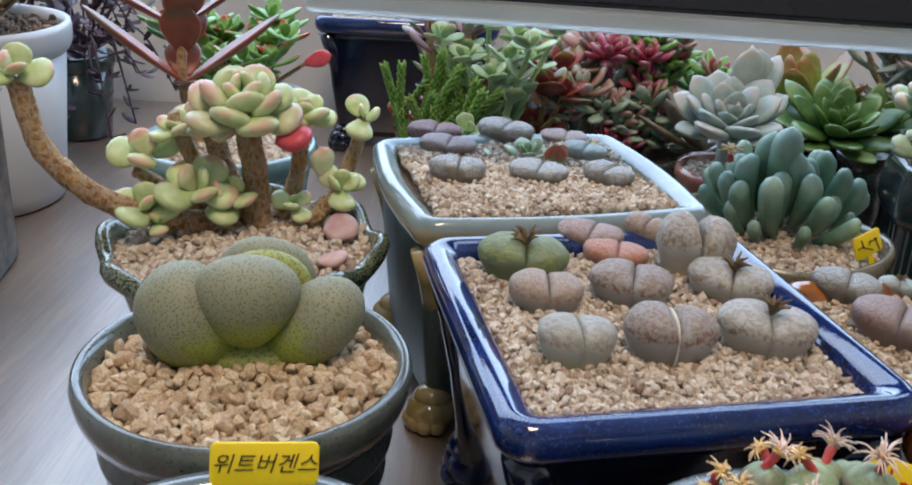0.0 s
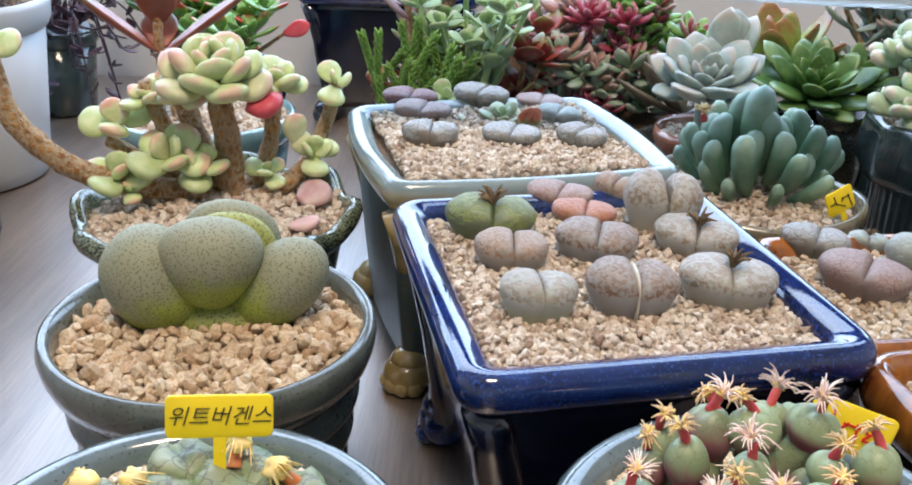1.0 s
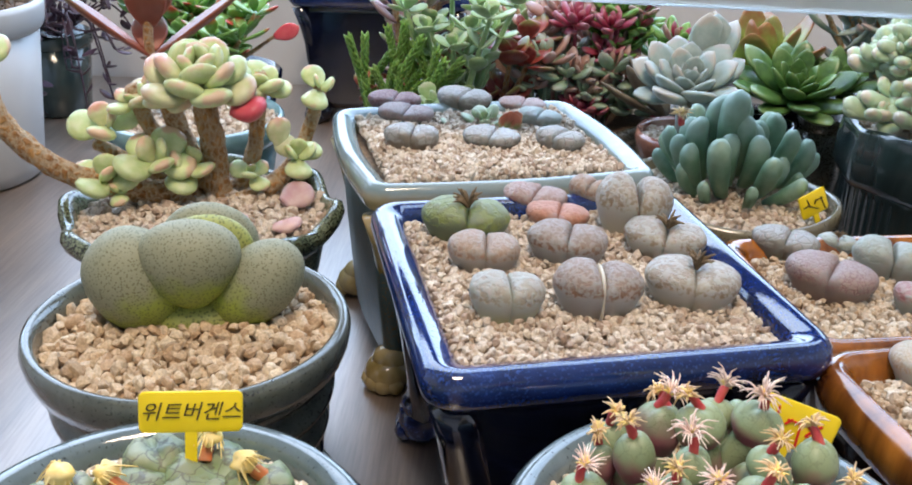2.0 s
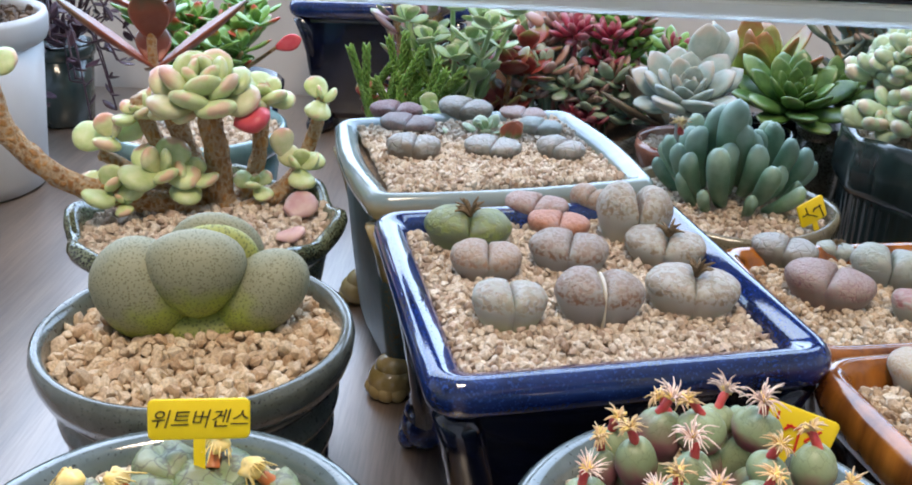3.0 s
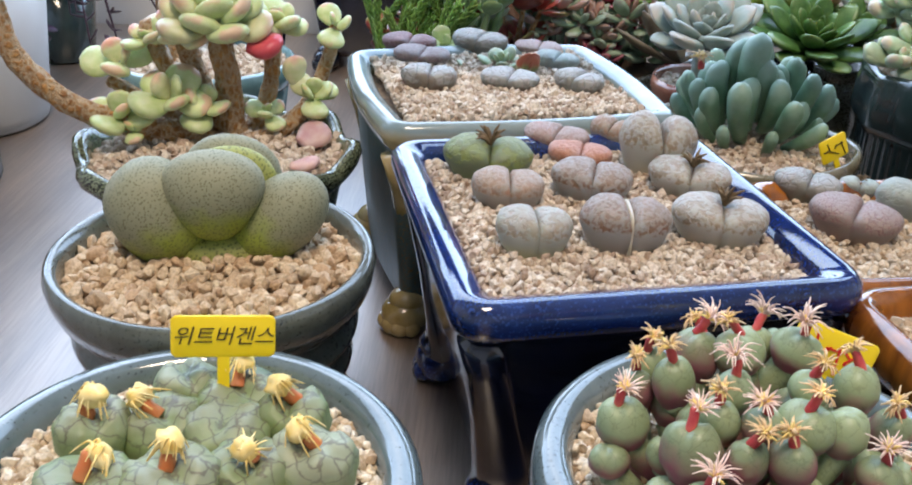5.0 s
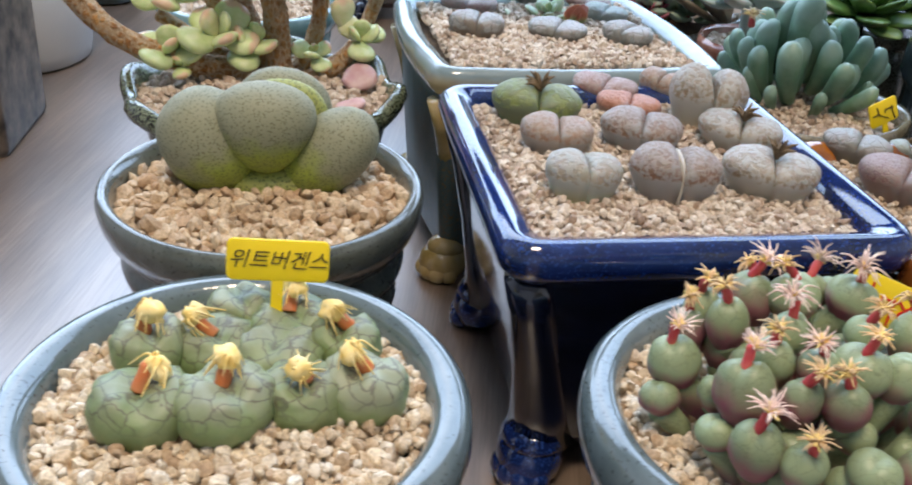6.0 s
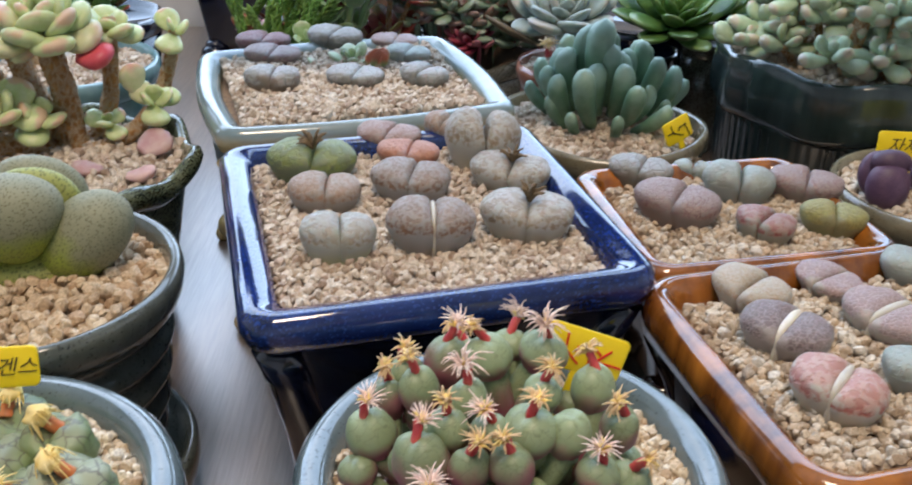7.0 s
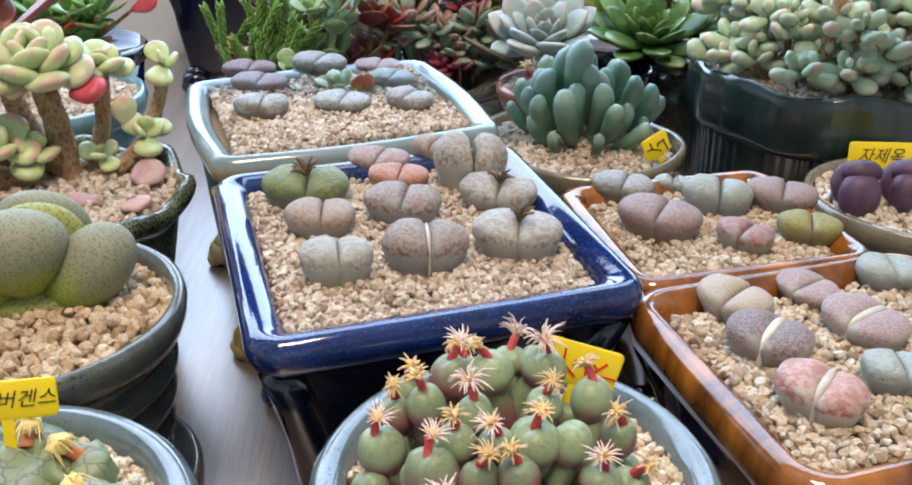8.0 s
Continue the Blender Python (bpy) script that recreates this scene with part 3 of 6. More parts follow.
def round_pot(name, m, profile, rim_profile, body_mat, rim_mat, label, shape=None, n=80, group=""):
    pot = thing(name, m, label, "plant pot", group)
    top = max(z for r, z in rim_profile)
    taller = Matrix.Diagonal((1, 1, (top + LIFT) / top, 1))
    part("body", mesh("body", *moved(taller, lathe(profile, n, shape)), body_mat), pot)
    part("rim", mesh("rim", *moved(taller, lathe(rim_profile, n, shape)), rim_mat), pot)
    return pot


def gravel_round(m, r, h, size, mat, seed, label, dome=0.0, squash=1.0):
    me = gravel_mesh(lambda x, y: x * x + (y / squash) ** 2 < r * r, r, size, mat, seed, dome)
    return solo("gravel", me, m @ Matrix.Translation((0, 0, h + LIFT)), label, "gravel", kind="stuff")


BLUE_M = at(0.063, 0.382, 23.5)
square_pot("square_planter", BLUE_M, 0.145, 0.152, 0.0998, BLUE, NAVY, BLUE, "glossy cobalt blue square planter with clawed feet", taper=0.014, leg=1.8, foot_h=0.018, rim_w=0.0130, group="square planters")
gravel_square(BLUE_M, 0.145, 0.152, 0.0930, 0.0033, GRAVEL, 11, "beige crushed granite filling the cobalt blue planter", 0.0130)
CEL_M = at(0.000, 0.524, 26.0)
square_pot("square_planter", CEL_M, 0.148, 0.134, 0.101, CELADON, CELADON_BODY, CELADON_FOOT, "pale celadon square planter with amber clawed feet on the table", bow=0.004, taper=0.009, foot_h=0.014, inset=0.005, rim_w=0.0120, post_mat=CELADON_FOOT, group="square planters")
gravel_square(CEL_M, 0.148, 0.134, 0.0980, 0.0033, GRAVEL, 12, "beige crushed granite filling the celadon planter", 0.0120)
B2_M = at(0.192, 0.4425, 20.0)
square_pot("square_planter", B2_M, 0.114, 0.104, 0.080, AMBER, UMBER, UMBER, "glossy amber brown square planter with living stones in gravel", rc=0.012, group="brown planters")
gravel_square(B2_M, 0.114, 0.104, 0.0735, 0.0035, GRAVEL_PALE, 13, "pale granite gravel in a brown planter")
NB_M = at(0.230, 0.324, 23.0)
square_pot("square_planter", NB_M, 0.130, 0.118, 0.091, AMBER, UMBER, UMBER, "shiny amber brown square planter with pale gravel", rc=0.015, rim_w=0.010, rim_h=0.02, group="brown planters")
gravel_square(NB_M, 0.130, 0.118, 0.084, 0.0036, GRAVEL_PALE, 14, "pale granite gravel in the amber brown planter")

# slate green bowl with ribbed side and its saucer foot, for the split rock
SPLIT_M = at(-0.067, 0.316)


def wavy(amount, k=3, ph=0.0):
    return lambda a, r, z: (r * (1 + amount * math.sin(k * a + ph)), z)


def ribs(r0, r1, z0, z1, count, depth):
    out = []
    for i in range(count * 6 + 1):
        s = i / (count * 6)
        out.append((r0 + (r1 - r0) * s ** 0.8 + depth * math.sin(s * count * TAU) , z0 + (z1 - z0) * s))
    return out


split_pot = round_pot("round_pot", SPLIT_M,
                      [(0.030, 0.012)] + ribs(0.037, 0.0505, 0.014, 0.076, 5, 0.0019) + [(0.0515, 0.080)],
                      [(0.049, 0.078), (0.0545, 0.080), (0.0562, 0.084), (0.0570, 0.0885), (0.0562, 0.0915), (0.0545, 0.0925), (0.0525, 0.0918), (0.0512, 0.088), (0.0500, 0.082), (0.048, 0.076)],
                      SLATE, SLATE, "slate green glazed round bowl with finger ribs", group="round bowls")
part("saucer", mesh("saucer", *lathe([(0.038, 0.0), (0.047, 0.001), (0.0515, 0.008), (0.0535, 0.017), (0.0535, 0.024), (0.0520, 0.0265), (0.0495, 0.0255), (0.047, 0.018), (0.02, 0.0120)], 72), SLATE), split_pot)
part("foot_ring", mesh("foot_ring", *lathe([(0.030, 0.0075), (0.034, 0.008), (0.0365, 0.016), (0.03, 0.018)], 72), SLATE), split_pot)
gravel_round(SPLIT_M, 0.0510, 0.0840, 0.0050, GRAVEL_TAN, 21, "coarse tan granite in the slate green bowl", 0.002)

CON_PROFILE = [(0.036, 0.000), (0.040, 0.003), (0.043, 0.012)] + ribs(0.046, 0.053, 0.018, 0.068, 3, 0.0017) + [(0.0545, 0.072)]
CON_RIM = [(0.052, 0.068), (0.056, 0.070), (0.0595, 0.074), (0.0612, 0.080), (0.0605, 0.0855), (0.0575, 0.0885), (0.0535, 0.0885), (0.0505, 0.086), (0.0490, 0.080), (0.048, 0.070)]
CL_M = at(-0.0258, 0.2085)
kl = 0.0602 / 0.0612
round_pot("round_pot", CL_M, [(r * kl, z) for r, z in CON_PROFILE], [(r * kl, z) for r, z in CON_RIM], SLATE, SLATE_RIM, "grey green round pot with a thick rolled rim and fine gravel", group="round pots")
gravel_round(CL_M, 0.0484, 0.082, 0.0036, GRAVEL_LIT, 22, "pale crushed granite in a grey green pot", 0.002)
CR_M = at(0.1148, 0.2460)
k = 0.0582 / 0.0612
round_pot("round_pot", CR_M, [(r * k, z * 1.04) for r, z in CON_PROFILE], [(r * k, z * 1.04) for r, z in CON_RIM], SLATE, SLATE_RIM, "grey green round pot crowded with small cone plants", group="round pots")
gravel_round(CR_M, 0.0480, 0.085, 0.0034, GRAVEL_LIT, 23, "pale crushed granite in a grey green pot", 0.003)


# ---------------------------------------------------------------- living stones
def stone_leaf(hw, hd, h, seed, gap=0.0003, puff=1.0):
    """One of the two leaves of a living stone, on +x: a half round plan that is flat towards the cleft, narrowing to the foot, with a low dome on top."""
    plan = []
    for i in range(19):
        t = -math.pi / 2 + math.pi * i / 18
        plan.append((math.cos(t) ** 0.85 if i not in (0, 18) else 0.0, math.copysign(abs(math.sin(t)) ** 0.92, math.sin(t))))
    plan += [(-0.03, 0.85), (-0.03, 0.55), (-0.03, 0.2), (-0.03, -0.2), (-0.03, -0.55), (-0.03, -0.85)]
    prof = [(0.62, -0.5), (0.70, -0.05), (0.82, 0.22), (0.92, 0.42), (0.985, 0.58), (1.0, 0.70), (0.985, 0.79), (0.94, 0.86), (0.85, 0.915), (0.68, 0.955), (0.44, 0.98), (0.2, 0.99)]
    rings = []
    for s, z in prof:
        ring = []
        for px, py in plan:
            if z < 0.72:
                x, y = px * s, py * s
            else:
                x, y = 0.30 + (px - 0.30) * s, py * s
            if z < 0.72 and px <= 0:
                x -= 0.04
            p = Vector((gap + 0.03 * hw + x * hw * 0.97, y * hd, h * z))
            if z > 0.78:
                p.z += h * (0.985 - z) * 0.62 * max(0.0, 1 - px / 0.45) * (1 - 0.5 * py * py)
                p.z += h * 0.13 * puff * (1 - (x - 0.35) ** 2 * 2.2 - (y * y) * 0.8) * (z - 0.7) / 0.3
                p.z -= h * 0.06 * max(0.0, 1 - x / 0.42) ** 2
            q = Vector((p.x, p.y, p.z)) * 150 + Vector((seed * 3.1, seed, 0))
            p += Vector((px, py, 0.7)) * 0.0006 * noise.noise(q)
            ring.append(p)
        rings.append(ring)
    return loft(rings)


DRY = plain("dried_petals", (0.16, 0.11, 0.06), 0.9, 0.4, 600)


def dried_flower(parent, m, size, seed):
    r = random.Random(seed)
    bits = []
    for _ in range(14):
        a, t = r.uniform(0, TAU), r.uniform(0.3, 1.2)
        e = Vector((math.cos(a) * math.sin(t), math.sin(a) * math.sin(t), math.cos(t))) * size * r.uniform(0.5, 1)
        bits.append(tube([(0, 0, 0), e * 0.5 + Vector((0, 0, size * 0.15)), e], [size * 0.09, size * 0.08, size * 0.03], 5))
    part("dried_flower", mesh("dried_flower", *merged(*bits), DRY), parent, m, "dry brown withered flower")


def living_stone(x, y, w, h, z, mat, label, turn=0.0, depth=0.74, seed=0, flower=False, puff=1.0, open_=0.0, stripe=None, stripe_w=0.085, group="living stones"):
    """turn: degrees by which the cleft is turned away from the camera's line of sight."""
    h *= 0.88
    st = thing("living_stone", pose(x, y, z, 0, 0, turn), label, "living stone", group)
    hw, hd = w * 0.52, w * depth / 2
    for side in (0, 1):
        me = mesh("leaf", *stone_leaf(hw * (1 + 0.10 * (side - 0.5)), hd, h * (1 + 0.06 * (side - 0.5)), seed + side * 5, 0.00018 + open_ * 0.35, puff + 420 * open_), mat)
        part("leaf", me, st, pose(0, 0, 0, 0, 0, 180 * side))
    if stripe:
        part("new_leaf", mesh("new_leaf", *moved(Matrix.Translation((0, 0, h * 0.42)), blob(hw * stripe_w, hd * 0.985, h * 0.60, 14, 12, 3.4)), stripe), st, None, "pale new growth showing in the cleft")
    if flower:
        dried_flower(st, pose(0, -hd * 0.1, h * 1.0), w * 0.27, seed)
    return st


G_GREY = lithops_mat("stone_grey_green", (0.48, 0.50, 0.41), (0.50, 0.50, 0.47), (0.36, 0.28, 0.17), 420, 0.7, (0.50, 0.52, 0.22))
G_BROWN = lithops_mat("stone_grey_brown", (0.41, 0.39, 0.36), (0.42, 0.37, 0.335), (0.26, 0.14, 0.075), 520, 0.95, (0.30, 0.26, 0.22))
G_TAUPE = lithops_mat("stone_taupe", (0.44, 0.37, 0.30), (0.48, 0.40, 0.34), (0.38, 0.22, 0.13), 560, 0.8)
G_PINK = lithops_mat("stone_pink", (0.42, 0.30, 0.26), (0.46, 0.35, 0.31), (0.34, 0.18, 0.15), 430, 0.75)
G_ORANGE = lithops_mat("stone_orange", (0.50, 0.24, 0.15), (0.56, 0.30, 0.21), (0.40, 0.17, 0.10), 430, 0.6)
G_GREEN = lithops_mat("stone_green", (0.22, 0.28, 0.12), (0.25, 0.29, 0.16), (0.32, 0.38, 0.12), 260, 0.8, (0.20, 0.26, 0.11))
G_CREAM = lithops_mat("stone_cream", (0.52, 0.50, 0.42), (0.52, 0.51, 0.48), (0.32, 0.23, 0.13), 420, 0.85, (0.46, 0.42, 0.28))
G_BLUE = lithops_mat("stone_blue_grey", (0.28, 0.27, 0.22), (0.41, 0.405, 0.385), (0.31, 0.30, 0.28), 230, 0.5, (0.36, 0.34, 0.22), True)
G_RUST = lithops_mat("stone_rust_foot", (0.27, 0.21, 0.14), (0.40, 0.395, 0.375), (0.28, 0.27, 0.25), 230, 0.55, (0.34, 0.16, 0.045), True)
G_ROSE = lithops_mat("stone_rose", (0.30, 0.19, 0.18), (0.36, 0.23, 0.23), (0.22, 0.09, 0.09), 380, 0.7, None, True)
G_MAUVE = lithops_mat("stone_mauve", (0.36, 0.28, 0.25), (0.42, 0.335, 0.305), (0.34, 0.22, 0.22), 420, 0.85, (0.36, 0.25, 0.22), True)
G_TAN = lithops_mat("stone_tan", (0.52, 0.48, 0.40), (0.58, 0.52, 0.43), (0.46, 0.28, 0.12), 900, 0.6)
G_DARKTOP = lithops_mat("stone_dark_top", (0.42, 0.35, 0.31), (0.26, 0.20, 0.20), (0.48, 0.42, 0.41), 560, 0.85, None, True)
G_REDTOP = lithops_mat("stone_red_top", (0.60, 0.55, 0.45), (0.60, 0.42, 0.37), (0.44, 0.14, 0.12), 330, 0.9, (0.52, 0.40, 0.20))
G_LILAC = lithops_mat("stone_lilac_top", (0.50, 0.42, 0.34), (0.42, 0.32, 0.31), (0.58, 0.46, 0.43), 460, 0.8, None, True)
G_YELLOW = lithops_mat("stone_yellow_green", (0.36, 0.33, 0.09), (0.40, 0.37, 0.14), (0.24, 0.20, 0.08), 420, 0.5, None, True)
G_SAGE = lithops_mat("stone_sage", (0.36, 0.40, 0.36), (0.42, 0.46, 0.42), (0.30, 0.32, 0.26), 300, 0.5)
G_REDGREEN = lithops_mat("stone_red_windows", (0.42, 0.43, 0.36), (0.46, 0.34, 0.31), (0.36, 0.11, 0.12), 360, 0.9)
NEWLEAF = flesh("new_leaf_skin", (0.55, 0.50, 0.42), (0.62, 0.58, 0.48), sss=0.2, rough=0.5)

BLUE_Z, CEL_Z, B2_Z, NB_Z = 0.1388, 0.1415, 0.1195, 0.130
blue_stones = [
    (0.0428, 0.3454, 0.0264, 0.0180, G_GREY, "pale grey green living stone with a deep cleft", 16, 0, 0, None),
    (0.0745, 0.3592, 0.0311, 0.0190, G_BROWN, "grey brown living stone split by pale new leaves", 12, 0, 0.0012, NEWLEAF),
    (0.1086, 0.3752, 0.0338, 0.0175, G_CREAM, "pale cream living stone with a dried flower in its cleft", 0, 1, 0, None),
    (0.0275, 0.3829, 0.0280, 0.0155, G_TAUPE, "taupe brown living stone in the blue planter", 10, 0, 0, None),
    (0.0592, 0.3992, 0.0315, 0.0165, G_BROWN, "grey brown living stone with rusty dotted top", 0, 0, 0, None),
    (0.0983, 0.4167, 0.0323, 0.0150, G_CREAM, "cream living stone with a withered black flower", -6, 1, 0.0008, None),
    (0.0148, 0.4102, 0.0354, 0.0175, G_GREEN, "green living stone with a withered brown flower", 8, 1, 0.0008, None),
    (0.0515, 0.4337, 0.0268, 0.0110, G_ORANGE, "orange salmon living stone, low and flat", 0, 0, 0, None),
    (0.0391, 0.4503, 0.0286, 0.0120, G_PINK, "dusty pink living stone in the blue planter", -8, 0, 0, None),
    (0.0840, 0.4371, 0.0308, 0.0255, G_CREAM, "tall cream living stone, heart shaped with brown lines", 10, 0, 0.0018, None),
    (0.0633, 0.4617, 0.0200, 0.0150, G_TAUPE, "small taupe living stone behind the tall one", -20, 0, 0, None),
]
for i, (x, y, w, h, mt, lb, tn, fl, op, st) in enumerate(blue_stones):
    living_stone(x, y, w, h, BLUE_Z, mt, lb, tn, 0.74, i * 7 + 1, bool(fl), open_=op, stripe=st, group="living stones in the blue planter")
cel_stones = [
    (-0.0339, 0.5056, 0.0276, 0.0160, G_RUST, "blue grey living stone with a rusty brown foot", 6),
    (0.0057, 0.5227, 0.0301, 0.0125, G_BLUE, "blue grey living stone with wrinkled top", -4),
    (0.0416, 0.5286, 0.0263, 0.0140, G_BLUE, "blue grey living stone leaning in gravel", -25),
    (-0.0492, 0.5526, 0.0308, 0.0120, G_MAUVE, "greyish mauve living stone with wrinkled top", 0),
    (0.0255, 0.5670, 0.0245, 0.0125, G_SAGE, "pale sage living stone with white lines", -10),
    (-0.0623, 0.5756, 0.0307, 0.0125, G_ROSE, "dark rose living stone with veined top", 5),
    (-0.0227, 0.5883, 0.0321, 0.0150, G_BLUE, "large blue grey living stone at the back rim", -10),
    (0.0112, 0.5981, 0.0280, 0.0090, G_MAUVE, "low mauve living stone at the back rim", 0),
]
for i, (x, y, w, h, mt, lb, tn) in enumerate(cel_stones):
    living_stone(x, y, w, h, CEL_Z, mt, lb, tn, 0.74, i * 5 + 101, group="living stones in the celadon planter", puff=0.6)
b2_stones = [
    (0.1558, 0.4746, 0.0293, 0.0140, G_BLUE, "blue grey living stone with wrinkled top", -15, 0.0),
    (0.1705, 0.4369, 0.0364, 0.0180, G_MAUVE, "large mauve pink living stone with wrinkled top", -20, 0.0),
    (0.1998, 0.4639, 0.0304, 0.0180, G_SAGE, "smooth sage heart shaped living stone", -8, 0.0012),
    (0.2306, 0.4702, 0.0320, 0.0155, G_MAUVE, "grey mauve living stone with an orange flank", -15, 0.0),
    (0.2067, 0.4267, 0.0239, 0.0135, G_REDGREEN, "sage living stone with dark red windows", -35, 0.001),
    (0.2365, 0.4375, 0.0267, 0.0145, G_YELLOW, "yellow green living stone with a flat net top", -10, 0.0),
    (0.1807, 0.4874, 0.0170, 0.0090, G_SAGE, "small sage living stone with a dry flower", -10, 0.0),
]
for i, (x, y, w, h, mt, lb, tn, op) in enumerate(b2_stones):
    living_stone(x, y, w, h, B2_Z, mt, lb, tn, 0.74, i * 5 + 201, flower=i == 6, open_=op, group="living stones in brown planters", puff=0.6)
nb_stones = [
    (0.1900, 0.3512, 0.0286, 0.0145, G_TAN, "cream tan living stone with fine orange dots", -40, 0.001, None),
    (0.1976, 0.3246, 0.0301, 0.0165, G_DARKTOP, "dark topped living stone with a pale net", -30, 0.001, NEWLEAF),
    (0.2081, 0.2939, 0.0286, 0.0175, G_REDTOP, "cream living stone with brick red windows", -30, 0.001, NEWLEAF),
    (0.2194, 0.3661, 0.0255, 0.0105, G_LILAC, "pinkish grey living stone with a veined top", -50, 0.0, None),
    (0.2337, 0.3408, 0.0318, 0.0145, G_LILAC, "pinkish living stone with a dark lilac net", -50, 0.001, NEWLEAF),
    (0.2531, 0.3809, 0.0258, 0.0140, G_SAGE, "smooth sage living stone by the rim", 0, 0.0, None),
    (0.2357, 0.3103, 0.0230, 0.0150, G_SAGE, "sage green living stone by the rim", 0, 0.0, None),
]
for i, (x, y, w, h, mt, lb, tn, op, st) in enumerate(nb_stones):
    living_stone(x, y, w * 0.93, h * 0.90, NB_Z, mt, lb, tn, 0.80, i * 5 + 301, open_=op, stripe=st, stripe_w=0.16, group="living stones in brown planters", puff=0.45)


# ---------------------------------------------------------------- the split rock plant
SPLIT_SKIN = flesh("split_rock_skin", (0.27, 0.33, 0.045), (0.24, 0.28, 0.075), tip=(0.25, 0.255, 0.165), tip_at=0.46, axis=2, dots=(0.08, 0.08, 0.03), dot_scale=1050, dot_size=0.28, sss=0.08, rough=0.6, scale=70, vary=0.0)
SPLIT_INNER = flesh("split_rock_fresh", (0.28, 0.31, 0.06), (0.34, 0.36, 0.11), dots=(0.07, 0.08, 0.02), dot_scale=820, dot_size=0.30, sss=0.1, rough=0.5, scale=70, vary=0.0)
split = thing("split_rock_plant", pose(-0.0745, 0.329, 0.131, 0, 0, 22), "grey green dotted split rock plant with thick stone-like leaves", "succulent")


def keel_lobe(rx, ry, rz, flat, seed):
    """A thick leaf: round and keeled outside, flattened on its +y side."""
    v, f = blob(rx, ry, rz, 36, 24, 2.15, 0.05, 45, seed)
    return [Vector((p.x, p.y if p.y < 0 else p.y * flat, p.z)) for p in v], f


def pear(piece, k):
    """Narrow a leaf towards its foot."""
    v, f = piece
    lo, hi = min(p.z for p in v), max(p.z for p in v)
    return [Vector((p.x * (1 - k * ((hi - p.z) / (hi - lo)) ** 1.6), p.y * (1 - 0.5 * k * ((hi - p.z) / (hi - lo)) ** 1.6), p.z)) for p in v], f


part("leaf", mesh("leaf", *pear(keel_lobe(0.0200, 0.0150, 0.0175, 0.8, 1), 0.48), SPLIT_SKIN), split, pose(0.0030, -0.0080, 0.0250, 8, 0, 0), "rounded grey inner leaf with brown dots")
part("leaf", mesh("leaf", *keel_lobe(0.0190, 0.0120, 0.0200, 0.8, 2), SPLIT_SKIN), split, pose(0.0085, 0.0130, 0.0215, 14, 4, 0))
part("leaf_face", mesh("leaf_face", *blob(0.0172, 0.0080, 0.0180, 30, 18, 2.2), SPLIT_INNER), split, pose(0.0085, 0.0045, 0.0215, 8, 5, 0), "fresh yellow green inner face")
part("leaf", mesh("leaf", *keel_lobe(0.0178, 0.0172, 0.0208, 0.85, 3), SPLIT_SKIN), split, pose(-0.0165, -0.0015, 0.0170, 4, -32, 10), "broad outer leaf, green at its foot")
part("leaf", mesh("leaf", *keel_lobe(0.0140, 0.0145, 0.0212, 0.85, 4), SPLIT_SKIN), split, pose(0.0250, -0.0040, 0.0135, 4, 44, -10), "broad outer leaf, green at its foot")
part("leaf_base", mesh("leaf_base", *blob(0.0150, 0.0080, 0.0080, 24, 14, 2.2, 0.05, 60, 5), SPLIT_INNER), split, pose(0.0030, -0.0085, 0.0020, 0, 0, 0), "bright green joint of the leaves")

# ---------------------------------------------------------------- small cone plants
PURPLE_LINES = flesh("lined_cone_skin", (0.20, 0.28, 0.11), (0.28, 0.35, 0.17), tip=(0.27, 0.30, 0.20), tip_at=0.62, axis=2, lines=(0.07, 0.05, 0.05), dot_scale=190, dot_size=0.10, sss=0.12, rough=0.5, scale=120)
CONE_SKIN = flesh("cone_skin", (0.30, 0.08, 0.12), (0.25, 0.13, 0.12), tip=(0.24, 0.30, 0.17), tip_at=0.45, axis=2, lines=(0.13, 0.16, 0.08), dot_scale=330, dot_size=0.07, sss=0.15, rough=0.42, scale=160)
ORANGE_TUBE = flesh("orange_tube", (0.62, 0.17, 0.05), (0.55, 0.22, 0.09), sss=0.1)
RED_TUBE = flesh("red_tube", (0.48, 0.03, 0.05), (0.60, 0.12, 0.10), sss=0.1)
YELLOW_FLUFF = flesh("yellow_filament", (0.84, 0.60, 0.16), (0.88, 0.74, 0.38), sss=0.0, rough=0.7)
PINK_FLUFF = flesh("pink_filament", (0.76, 0.54, 0.48), (0.84, 0.70, 0.60), sss=0.0, rough=0.7)
STRAW_FLUFF = flesh("straw_filament", (0.66, 0.44, 0.22), (0.74, 0.56, 0.34), sss=0.0, rough=0.7)


def tuft(size, count, droop, seed, thick=0.05):
    r = random.Random(seed)
    bits = []
    for _ in range(count):
        a, t = r.uniform(0, TAU), r.uniform(0.25, 1.35)
        L = size * r.uniform(0.6, 1.15)
        d = Vector((math.cos(a) * math.sin(t), math.sin(a) * math.sin(t), math.cos(t)))
        p1, p2 = d * L * 0.5 + Vector((0, 0, L * 0.12)), d * L + Vector((r.uniform(-.1, .1) * L, r.uniform(-.1, .1) * L, -droop * L))
        bits.append(tube([(0, 0, 0), p1, p2], [size * thick * 1.4, size * thick, size * thick * 0.45], 4))
    return merged(*bits)


